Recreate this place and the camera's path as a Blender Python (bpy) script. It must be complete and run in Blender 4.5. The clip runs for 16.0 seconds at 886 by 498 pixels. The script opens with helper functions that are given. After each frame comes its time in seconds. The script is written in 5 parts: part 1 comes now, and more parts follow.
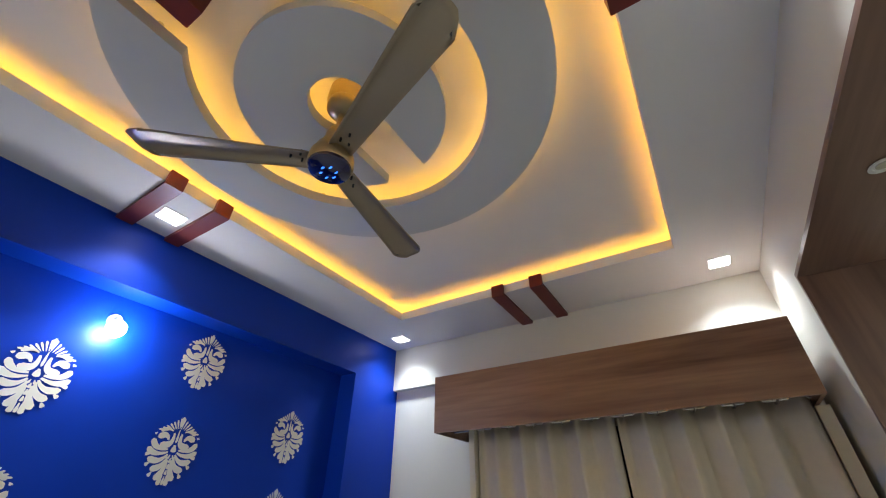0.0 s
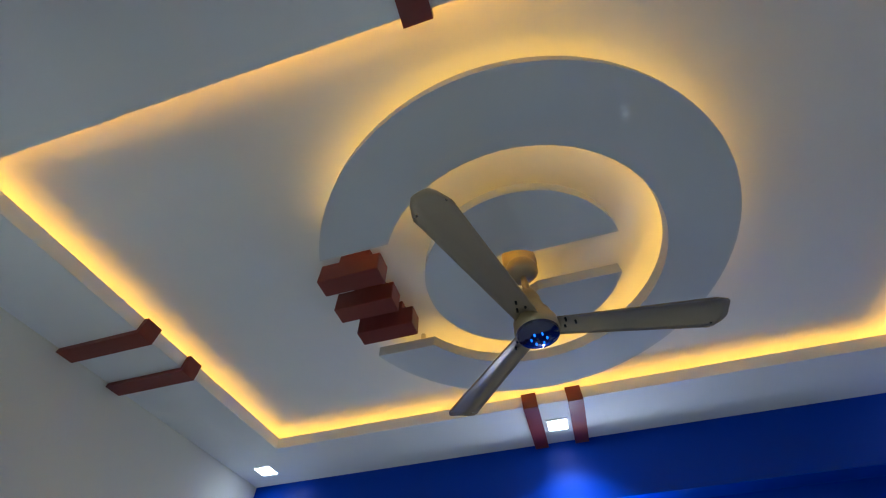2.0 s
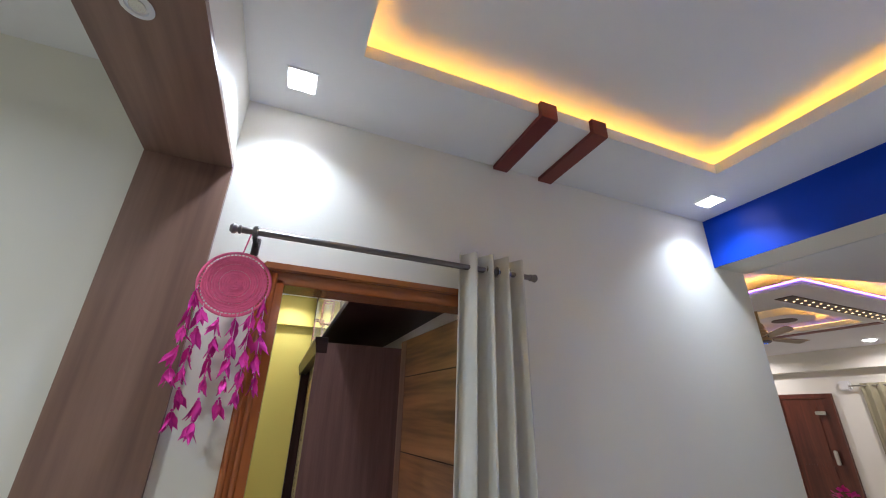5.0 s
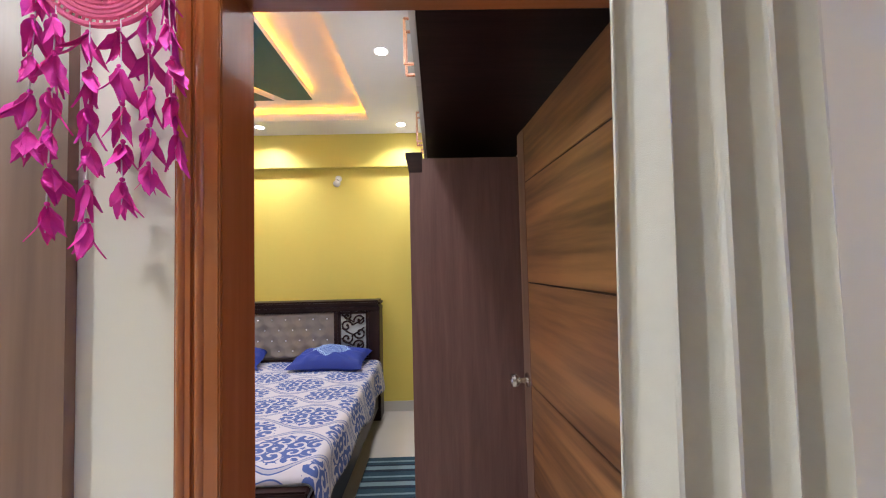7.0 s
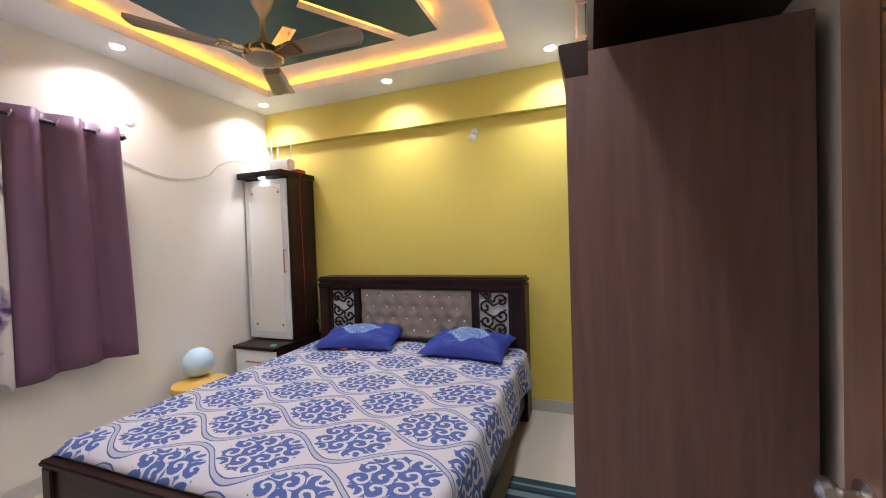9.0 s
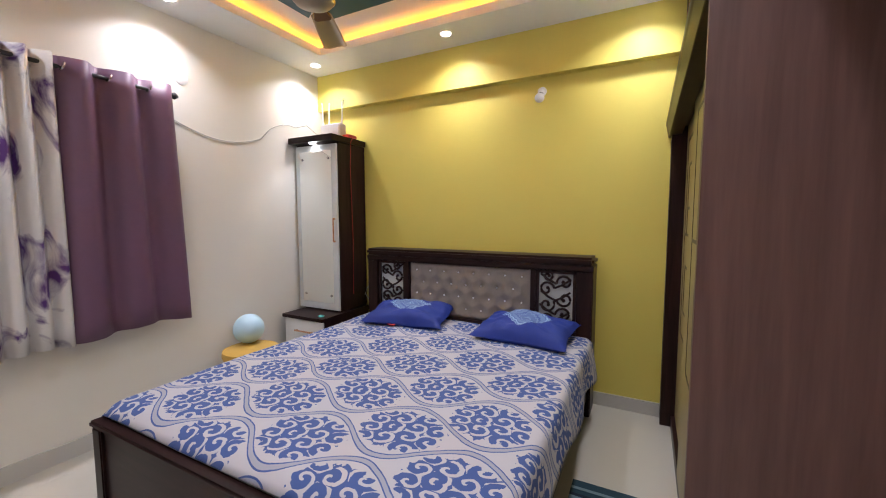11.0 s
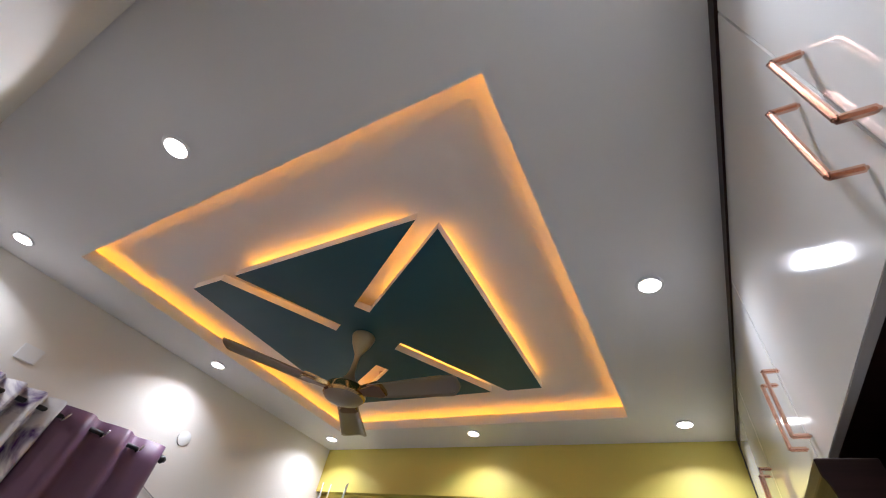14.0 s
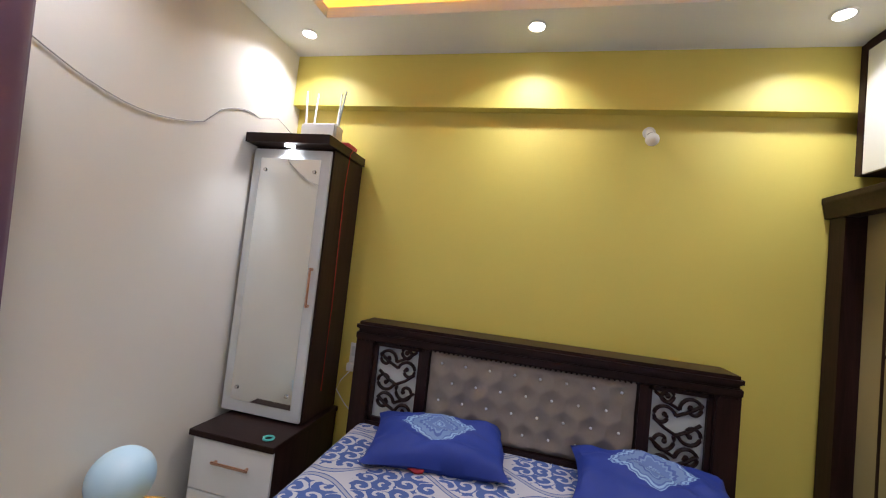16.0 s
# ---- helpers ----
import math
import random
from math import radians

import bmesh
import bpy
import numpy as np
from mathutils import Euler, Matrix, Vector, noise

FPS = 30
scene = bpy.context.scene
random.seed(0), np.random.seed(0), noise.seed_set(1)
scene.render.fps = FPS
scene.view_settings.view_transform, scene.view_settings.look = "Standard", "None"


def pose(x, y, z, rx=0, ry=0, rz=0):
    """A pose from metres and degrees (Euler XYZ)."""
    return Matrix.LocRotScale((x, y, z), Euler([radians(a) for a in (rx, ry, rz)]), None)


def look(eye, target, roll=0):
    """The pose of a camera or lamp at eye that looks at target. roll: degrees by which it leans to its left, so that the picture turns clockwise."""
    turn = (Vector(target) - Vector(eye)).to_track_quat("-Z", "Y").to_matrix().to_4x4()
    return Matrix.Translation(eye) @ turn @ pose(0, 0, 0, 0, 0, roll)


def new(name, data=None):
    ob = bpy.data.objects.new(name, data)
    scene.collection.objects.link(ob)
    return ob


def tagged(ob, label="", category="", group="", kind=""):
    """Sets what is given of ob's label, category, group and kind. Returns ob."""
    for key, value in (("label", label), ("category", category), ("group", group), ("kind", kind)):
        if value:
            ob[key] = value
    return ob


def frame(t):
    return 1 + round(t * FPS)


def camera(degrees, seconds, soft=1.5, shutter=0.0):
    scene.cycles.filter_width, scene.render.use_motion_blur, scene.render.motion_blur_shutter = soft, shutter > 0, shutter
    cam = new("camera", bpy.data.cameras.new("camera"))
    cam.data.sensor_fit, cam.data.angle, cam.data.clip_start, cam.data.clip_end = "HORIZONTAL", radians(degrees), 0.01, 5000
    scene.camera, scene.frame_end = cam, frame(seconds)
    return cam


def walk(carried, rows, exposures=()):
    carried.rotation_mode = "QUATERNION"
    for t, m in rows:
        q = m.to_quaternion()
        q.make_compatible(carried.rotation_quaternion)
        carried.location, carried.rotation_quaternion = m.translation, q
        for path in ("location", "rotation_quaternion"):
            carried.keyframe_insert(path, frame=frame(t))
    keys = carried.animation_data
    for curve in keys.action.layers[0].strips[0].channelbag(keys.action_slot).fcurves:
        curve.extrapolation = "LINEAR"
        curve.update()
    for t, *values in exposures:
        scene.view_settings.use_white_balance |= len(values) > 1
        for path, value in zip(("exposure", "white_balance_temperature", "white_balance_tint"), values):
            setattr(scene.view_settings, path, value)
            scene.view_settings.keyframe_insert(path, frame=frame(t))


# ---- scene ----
cam = camera(97.0, 16.0, soft=1.1)
PATH = [
    (0, (1.513, 0.551, 1.561), (2.91, 1.432, 2.69), 0.6),
    (0.5, (1.678, 0.548, 1.646), (2.617, 1.583, 3.077), -1.3),
    (1, (1.851, 0.455, 1.689), (2.328, 1.58, 3.272), -2.7),
    (1.5, (1.961, 0.365, 1.669), (2.04, 1.544, 3.283), -2.8),
    (2, (2.074, 0.301, 1.668), (1.749, 1.479, 3.251), -1.3),
    (2.5, (2.124, 0.293, 1.649), (1.446, 1.362, 3.197), -0.8),
    (3, (2.086, 0.28, 1.64), (1.097, 1.196, 3.118), -0.5),
    (3.5, (1.921, 0.268, 1.64), (0.701, 1.069, 3.007), 0.8),
    (4, (1.764, 0.245, 1.621), (0.395, 1.072, 2.822), 1.1),
    (4.5, (1.663, 0.274, 1.594), (0.151, 1.089, 2.617), 1.3),
    (5, (1.555, 0.318, 1.588), (-0.162, 0.988, 2.366), 1.6),
    (5.2, (1.528, 0.322, 1.574), (-0.248, 0.95, 2.247), 1.1),
    (7.3, (0.576, 0.686, 1.451), (-1.422, 0.609, 1.468), -2.1),
    (7.5, (0.487, 0.689, 1.444), (-1.505, 0.518, 1.439), -2.2),
    (8, (0.271, 0.732, 1.444), (-1.685, 0.318, 1.415), -2.3),
    (8.5, (0.132, 0.686, 1.45), (-1.779, 0.098, 1.408), -2.2),
    (9, (-0.005, 0.594, 1.459), (-1.876, -0.111, 1.412), -1.9),
    (9.5, (-0.145, 0.532, 1.444), (-1.929, -0.362, 1.309), -1.0),
    (9.7, (-0.161, 0.481, 1.426), (-1.927, -0.437, 1.224), -0.7),
    (11.8, (-0.39, 0.367, 1.428), (-2.16, -0.563, 1.394), 1.8),
    (12, (-0.455, 0.302, 1.466), (-2.22, -0.627, 1.613), 2.6),
    (12.5, (-0.507, 0.267, 1.576), (-2.162, -0.649, 2.225), 4.6),
    (13, (-0.404, 0.34, 1.65), (-1.852, -0.538, 2.715), 7.1),
    (13.5, (-0.349, 0.355, 1.711), (-1.571, -0.471, 3.063), 10.6),
    (14, (-0.363, 0.314, 1.733), (-1.514, -0.527, 3.136), 12.3),
    (14.5, (-0.561, 0.189, 1.673), (-1.919, -0.797, 2.76), 10.9),
    (15, (-0.717, -0.09, 1.569), (-2.338, -1.12, 2.128), 8.1),
    (15.5, (-0.804, -0.50, 1.512), (-2.625, -1.293, 1.704), 6.0),
    (16, (-0.953, -0.900, 1.497), (-2.900, -1.351, 1.595), 6.2),
]
walk(cam, [(t, look(eye, target, roll)) for t, eye, target, roll in PATH],
     [(0, 0.08, 6450, 12), (0.6, -0.05, 6100, 9), (1.5, -0.17, 5300, 5), (3.0, 0.03, 5350, 5), (4.0, 0.18, 5700, 12), (5.2, 0.33, 6050, 18), (7.3, 1.0, 6500, 20), (8.3, 0.88, 6550, 20), (9.6, 0.6, 6500, 19), (11.8, 0.45, 6300, 18), (12.4, 0.22, 6150, 18), (13.0, -0.12, 6050, 17),
      (14.2, -0.2, 6050, 17), (15.0, 0.06, 6200, 18), (16.0, 0.28, 6300, 18)])

# ---- world and exposure ----
world = bpy.data.worlds.new("night")
scene.world = world
world.use_nodes = True
world.node_tree.nodes["Background"].inputs[0].default_value = (0.02, 0.025, 0.04, 1)
world.node_tree.nodes["Background"].inputs[1].default_value = 0.3

# ---- plan (metres) ----
H = 2.83                  # false ceiling
WT = 0.13                 # partition thickness
LX, LY = 4.284, 2.80      # living room
BX, BXW, BS, BN = -3.255, -3.33, -2.58, 1.20  # bedroom: beam face, west wall, south and north wall
TRAY = (0.425, 3.754, 0.416, 2.344)
BTRAY = (-2.87, -0.70, -2.16, 0.068)


# ---- materials ----
def mat(name, color, rough=0.6, metal=0.0, scale=6.0, var=0.06, bump=0.08, bscale=180.0, coat=0.0, emit=None, strength=0.0):
    m = bpy.data.materials.new(name)
    m.use_nodes = True
    nt = m.node_tree
    b = nt.nodes["Principled BSDF"]
    b.inputs["Roughness"].default_value = rough
    b.inputs["Metallic"].default_value = metal
    b.inputs["Coat Weight"].default_value = coat
    b.inputs["Coat Roughness"].default_value = 0.12
    if emit:
        b.inputs["Base Color"].default_value = (*color, 1)
        b.inputs["Emission Color"].default_value = (*emit, 1)
        b.inputs["Emission Strength"].default_value = strength
        return m
    tc = nt.nodes.new("ShaderNodeTexCoord")
    n1 = nt.nodes.new("ShaderNodeTexNoise")
    n1.inputs["Scale"].default_value, n1.inputs["Detail"].default_value = scale, 5
    nt.links.new(tc.outputs["Object"], n1.inputs["Vector"])
    ramp = nt.nodes.new("ShaderNodeMix")
    ramp.data_type = "RGBA"
    ramp.inputs[6].default_value = (*[c * (1 - var) for c in color], 1)
    ramp.inputs[7].default_value = (*[min(1, c * (1 + var)) for c in color], 1)
    nt.links.new(n1.outputs["Fac"], ramp.inputs[0])
    nt.links.new(ramp.outputs[2], b.inputs["Base Color"])
    n2 = nt.nodes.new("ShaderNodeTexNoise")
    n2.inputs["Scale"].default_value, n2.inputs["Detail"].default_value = bscale, 3
    nt.links.new(tc.outputs["Object"], n2.inputs["Vector"])
    mr = nt.nodes.new("ShaderNodeMapRange")
    mr.inputs[3].default_value, mr.inputs[4].default_value = max(0.03, rough - 0.07), min(1, rough + 0.07)
    nt.links.new(n1.outputs["Fac"], mr.inputs[0])
    nt.links.new(mr.outputs[0], b.inputs["Roughness"])
    if bump:
        bp = nt.nodes.new("ShaderNodeBump")
        bp.inputs["Strength"].default_value, bp.inputs["Distance"].default_value = bump, 0.002
        nt.links.new(n2.outputs["Fac"], bp.inputs["Height"])
        nt.links.new(bp.outputs[0], b.inputs["Normal"])
    return m


def wood(name, dark, light, along="Z", rough=0.45, scale=1.0, coat=0.0, contrast=0.5):
    """Laminate with long streaks along one axis."""
    m = bpy.data.materials.new(name)
    m.use_nodes = True
    nt = m.node_tree
    b = nt.nodes["Principled BSDF"]
    tc = nt.nodes.new("ShaderNodeTexCoord")
    mp = nt.nodes.new("ShaderNodeMapping")
    s = [14 * scale, 14 * scale, 14 * scale]
    s["XYZ".index(along)] = 0.9 * scale
    mp.inputs["Scale"].default_value = s
    nt.links.new(tc.outputs["Object"], mp.inputs["Vector"])
    n1 = nt.nodes.new("ShaderNodeTexNoise")
    n1.inputs["Scale"].default_value, n1.inputs["Detail"].default_value, n1.inputs["Distortion"].default_value = 1.0, 7, 0.6
    nt.links.new(mp.outputs[0], n1.inputs["Vector"])
    n2 = nt.nodes.new("ShaderNodeTexNoise")
    n2.inputs["Scale"].default_value, n2.inputs["Detail"].default_value = 6.0, 4
    nt.links.new(mp.outputs[0], n2.inputs["Vector"])
    add = nt.nodes.new("ShaderNodeMath")
    add.operation = "MULTIPLY_ADD"
    add.inputs[1].default_value = 0.35
    nt.links.new(n2.outputs["Fac"], add.inputs[0])
    nt.links.new(n1.outputs["Fac"], add.inputs[2])
    cr = nt.nodes.new("ShaderNodeValToRGB")
    cr.color_ramp.elements[0].position, cr.color_ramp.elements[1].position = 0.67 - contrast * 0.35, 0.67 + contrast * 0.35
    cr.color_ramp.elements[0].color, cr.color_ramp.elements[1].color = (*dark, 1), (*light, 1)
    nt.links.new(add.outputs[0], cr.inputs[0])
    nt.links.new(cr.outputs[0], b.inputs["Base Color"])
    b.inputs["Roughness"].default_value = rough
    b.inputs["Coat Weight"].default_value = coat
    bp = nt.nodes.new("ShaderNodeBump")
    bp.inputs["Strength"].default_value, bp.inputs["Distance"].default_value = 0.12, 0.001
    nt.links.new(n2.outputs["Fac"], bp.inputs["Height"])
    nt.links.new(bp.outputs[0], b.inputs["Normal"])
    return m


WHITE = mat("ceiling_paint", (0.80, 0.80, 0.80), 0.75, var=0.02, bump=0.05)
DISC = mat("disc_paint", (0.62, 0.63, 0.65), 0.75, var=0.02, bump=0.05)
CREAM = mat("cream_wall_paint", (0.785, 0.76, 0.665), 0.6, scale=2.5, var=0.03)
BWALL = mat("bedroom_wall_paint", (0.78, 0.74, 0.68), 0.6, scale=2.5, var=0.03)
BLUE = mat("blue_wall_paint", (0.0010, 0.040, 0.42), 0.45, scale=2.0, var=0.08)
YELLOW = mat("yellow_wall_paint", (0.72, 0.60, 0.13), 0.5, scale=2.0, var=0.04)
GREEN = mat("teal_paint", (0.016, 0.088, 0.115), 0.5, var=0.05)
RED = mat("maroon_paint", (0.17, 0.022, 0.016), 0.4, var=0.12, scale=14)
STENCIL = mat("stencil_paint", (0.80, 0.79, 0.74), 0.5, var=0.04, scale=20)
PELMET = wood("pelmet_laminate", (0.12, 0.05, 0.026), (0.37, 0.205, 0.115), "Y", 0.42, 0.45, contrast=0.6)
PORTAL = wood("portal_laminate", (0.14, 0.075, 0.055), (0.30, 0.18, 0.13), "Z", 0.36, 0.6, contrast=0.8)
PORTALX = wood("portal_laminate_flat", (0.14, 0.075, 0.055), (0.30, 0.18, 0.13), "X", 0.36, 0.6, contrast=0.8)
FRAMEW = wood("polished_frame_wood", (0.31, 0.076, 0.018), (0.45, 0.135, 0.036), "Z", 0.18, 1.0, coat=0.5, contrast=0.9)
LEAF = wood("door_laminate", (0.105, 0.044, 0.018), (0.38, 0.18, 0.070), "X", 0.4, 0.55, contrast=0.45)
WENGE = wood("wenge_laminate", (0.013, 0.005, 0.0045), (0.034, 0.0135, 0.012), "Z", 0.36, 2.2, contrast=0.7)
# violet-brown laminate, its colour lightened to include sheen from the living room lights
WARDP = wood("lightened_wardrobe_side_laminate", (0.115, 0.058, 0.052), (0.20, 0.105, 0.093), "Z", 0.42, 1.6, contrast=0.8)
WENGEX = wood("wenge_laminate_flat", (0.012, 0.0046, 0.004), (0.031, 0.0125, 0.011), "Y", 0.36, 2.2, contrast=0.7)
BEIGE = mat("wardrobe_door_laminate", (0.36, 0.29, 0.13), 0.4, var=0.06, scale=5)
GLOSSW = mat("gloss_white_laminate", (0.74, 0.74, 0.72), 0.10, var=0.01, bump=0.0, coat=0.6)
COPPER = mat("rose_gold_metal", (0.80, 0.50, 0.38), 0.25, 1.0, var=0.04, bump=0.0)
GOLD = mat("champagne_metal", (0.46, 0.37, 0.22), 0.34, 0.75, var=0.04, bump=0.02)
GILT = mat("polished_gilt_metal", (0.72, 0.52, 0.24), 0.18, 1.0, var=0.03, bump=0.0)
TAN = mat("tan_brown_paint", (0.22, 0.115, 0.055), 0.35, 0.2, var=0.05, bump=0.0)
FANB = mat("fan_blade_paint", (0.36, 0.30, 0.215), 0.38, 0.35, var=0.04, bump=0.02)
STEEL = mat("brushed_steel", (0.62, 0.60, 0.57), 0.25, 1.0, var=0.04, bump=0.0)
RODM = mat("gunmetal_rod", (0.20, 0.18, 0.17), 0.32, 0.9, var=0.05, bump=0.0)
CURT = mat("beige_curtain_cloth", (0.70, 0.62, 0.50), 0.85, scale=30, var=0.06, bump=0.35, bscale=600)
CURTW = mat("ivory_curtain_cloth", (0.66, 0.64, 0.57), 0.85, scale=30, var=0.05, bump=0.35, bscale=600)
PURPLE = mat("mauve_satin_cloth", (0.155, 0.075, 0.130), 0.5, scale=30, var=0.08, bump=0.25, bscale=500)
PINK = mat("pink_crochet_yarn", (0.85, 0.15, 0.30), 0.8, scale=60, var=0.15, bump=0.5, bscale=900)
FEATHER = mat("magenta_feather", (0.75, 0.03, 0.36), 0.75, scale=70, var=0.2, bump=0.4, bscale=700)
PLASTIC = mat("white_plastic", (0.78, 0.78, 0.77), 0.35, var=0.02, bump=0.0)
BLACK = mat("black_plastic", (0.015, 0.015, 0.016), 0.4, var=0.05, bump=0.0)
TAUPE = mat("taupe_velvet", (0.30, 0.25, 0.21), 0.75, scale=40, var=0.1, bump=0.3, bscale=500)
SKIRT = mat("skirting_tile", (0.55, 0.53, 0.50), 0.25, var=0.04)
GLASS = mat("night_glass", (0.012, 0.014, 0.018), 0.05, var=0.0, bump=0.0)
MIRROR = mat("silver_mirror", (0.88, 0.90, 0.89), 0.02, 1.0, var=0.0, bump=0.0)
LEDW = mat("led_panel_light", (0.9, 0.9, 0.9), 0.5, emit=(0.93, 0.96, 1.0), strength=14.0)
LEDB = mat("led_round_light", (0.9, 0.9, 0.9), 0.5, emit=(1.0, 0.96, 0.90), strength=16.0)
LEDO = mat("led_amber_strip", (0.9, 0.7, 0.4), 0.5, emit=(1.0, 0.46, 0.05), strength=14.0)
LEDOB = mat("led_amber_strip_bedroom", (0.9, 0.7, 0.4), 0.5, emit=(1.0, 0.37, 0.028), strength=15.0)
LEDR = mat("led_amber_ring", (0.9, 0.7, 0.4), 0.5, emit=(1.0, 0.50, 0.05), strength=8.5)
LEDP = mat("led_violet_strip", (0.6, 0.5, 0.9), 0.5, emit=(0.34, 0.14, 1.0), strength=7.0)

BLUE.node_tree.nodes["Principled BSDF"].inputs["Specular IOR Level"].default_value = 0.22
GLOSSW.node_tree.nodes["Principled BSDF"].inputs["Coat Roughness"].default_value = 0.04
for m_ in (WENGE, WENGEX):
    m_.node_tree.nodes["Principled BSDF"].inputs["Specular IOR Level"].default_value = 0.2


def tiles(name, color, size):
    m = mat(name, color, 0.14, var=0.03, scale=3, bump=0.0, coat=0.3)
    nt = m.node_tree
    tc = nt.nodes.new("ShaderNodeTexCoord")
    br = nt.nodes.new("ShaderNodeTexBrick")
    br.offset = 0.0
    br.inputs["Scale"].default_value = 1.0
    br.inputs["Brick Width"].default_value = br.inputs["Row Height"].default_value = size
    br.inputs["Mortar Size"].default_value = 0.0016
    nt.links.new(tc.outputs["Object"], br.inputs["Vector"])
    bp = nt.nodes.new("ShaderNodeBump")
    bp.inputs["Strength"].default_value, bp.inputs["Distance"].default_value, bp.invert = 0.6, 0.002, True
    nt.links.new(br.outputs["Fac"], bp.inputs["Height"])
    nt.links.new(bp.outputs[0], nt.nodes["Principled BSDF"].inputs["Normal"])
    return m


FLOOR = tiles("vitrified_floor_tile", (0.55, 0.52, 0.47), 0.6)


# ---- mesh helpers ----
def box(bm, x0, x1, y0, y1, z0, z1, bevel=0.0, m=None):
    r = bmesh.ops.create_cube(bm, size=1.0)
    t = Matrix.Translation(((x0 + x1) / 2, (y0 + y1) / 2, (z0 + z1) / 2)) @ Matrix.Diagonal((abs(x1 - x0), abs(y1 - y0), abs(z1 - z0), 1))
    bmesh.ops.transform(bm, matrix=(m @ t) if m else t, verts=r["verts"])
    if bevel:
        es = list({e for v in r["verts"] for e in v.link_edges})
        bmesh.ops.bevel(bm, geom=es, offset=bevel, segments=2, affect="EDGES", clamp_overlap=True)
    return r["verts"]


def cyl(bm, p, q, r0, r1=None, n=16, caps=True):
    p, q = Vector(p), Vector(q)
    r1 = r0 if r1 is None else r1
    d = q - p
    r = bmesh.ops.create_cone(bm, cap_ends=caps, segments=n, radius1=r0, radius2=r1, depth=d.length)
    bmesh.ops.transform(bm, matrix=Matrix.Translation((p + q) / 2) @ d.to_track_quat("Z", "Y").to_matrix().to_4x4(), verts=r["verts"])
    return r["verts"]


def ball(bm, c, r, sx=1, sy=1, sz=1, n=16):
    v = bmesh.ops.create_uvsphere(bm, u_segments=n, v_segments=n // 2 + 2, radius=r)["verts"]
    bmesh.ops.transform(bm, matrix=Matrix.Translation(c) @ Matrix.Diagonal((sx, sy, sz, 1)), verts=v)
    return v


def lathe(bm, profile, c=(0, 0, 0), n=32):
    """Spin a profile of (radius, z) about the vertical through c."""
    rings = []
    for r, z in profile:
        rings.append([bm.verts.new((c[0] + r * math.cos(2 * math.pi * k / n), c[1] + r * math.sin(2 * math.pi * k / n), c[2] + z)) for k in range(n)])
    for a, b in zip(rings, rings[1:]):
        for k in range(n):
            bm.faces.new((a[k], a[(k + 1) % n], b[(k + 1) % n], b[k]))
    bm.faces.new(rings[0][::-1])
    bm.faces.new(rings[-1])


def slab(bm, loop, z0, z1):
    """An upright prism over a plane outline."""
    lo = [bm.verts.new((x, y, z0)) for x, y in loop]
    hi = [bm.verts.new((x, y, z1)) for x, y in loop]
    bm.faces.new(lo[::-1])
    bm.faces.new(hi)
    n = len(loop)
    for k in range(n):
        bm.faces.new((lo[k], lo[(k + 1) % n], hi[(k + 1) % n], hi[k]))


def tube(bm, pts, r, n=8):
    """A round tube along points."""
    pts = [Vector(p) for p in pts]
    rings = []
    for i, p in enumerate(pts):
        d = (pts[min(i + 1, len(pts) - 1)] - pts[max(i - 1, 0)]).normalized()
        q = d.to_track_quat("Z", "Y")
        rings.append([bm.verts.new(p + q @ Vector((r * math.cos(2 * math.pi * k / n), r * math.sin(2 * math.pi * k / n), 0))) for k in range(n)])
    for a, b in zip(rings, rings[1:]):
        for k in range(n):
            bm.faces.new((a[k], a[(k + 1) % n], b[(k + 1) % n], b[k]))
    bm.faces.new(rings[0][::-1])
    bm.faces.new(rings[-1])


def part(name, bm, material, parent=None, label="", smooth=False):
    bmesh.ops.recalc_face_normals(bm, faces=bm.faces)
    me = bpy.data.meshes.new(name)
    bm.to_mesh(me)
    bm.free()
    for m in material if isinstance(material, (list, tuple)) else [material]:
        me.materials.append(m)
    if smooth:
        me.polygons.foreach_set("use_smooth", [True] * len(me.polygons))
        me.set_sharp_from_angle(angle=radians(40))
    ob = new(name, me)
    if parent:
        ob.parent = parent
    if label:
        ob["label"] = label
    return ob


def each(name, material, *bs, parent=None, label="", bevel=0.0):
    return [boxes(name, material, b, parent=parent, label=label, bevel=bevel) for b in bs]


def boxes(name, material, *bs, parent=None, label="", bevel=0.0):
    bm = bmesh.new()
    for b in bs:
        box(bm, *b, bevel=bevel)
    return part(name, bm, material, parent, label)


def thing(name, label, category, group="", at=None):
    ob = tagged(new(name), label, category, group)
    if at is not None:
        ob.matrix_basis = at
    return ob


def struct(ob, label, category="wall"):
    return tagged(ob, label, category, kind="structure")


def area(name, x, y, z, w, h, power, color, up=False, spread=150):
    d = bpy.data.lights.new(name, "AREA")
    d.shape, d.size, d.size_y, d.energy, d.color, d.spread = "RECTANGLE", w, h, power, color, radians(spread)
    ob = new(name, d)
    ob.matrix_basis = pose(x, y, z, 180 if up else 0)
    return ob


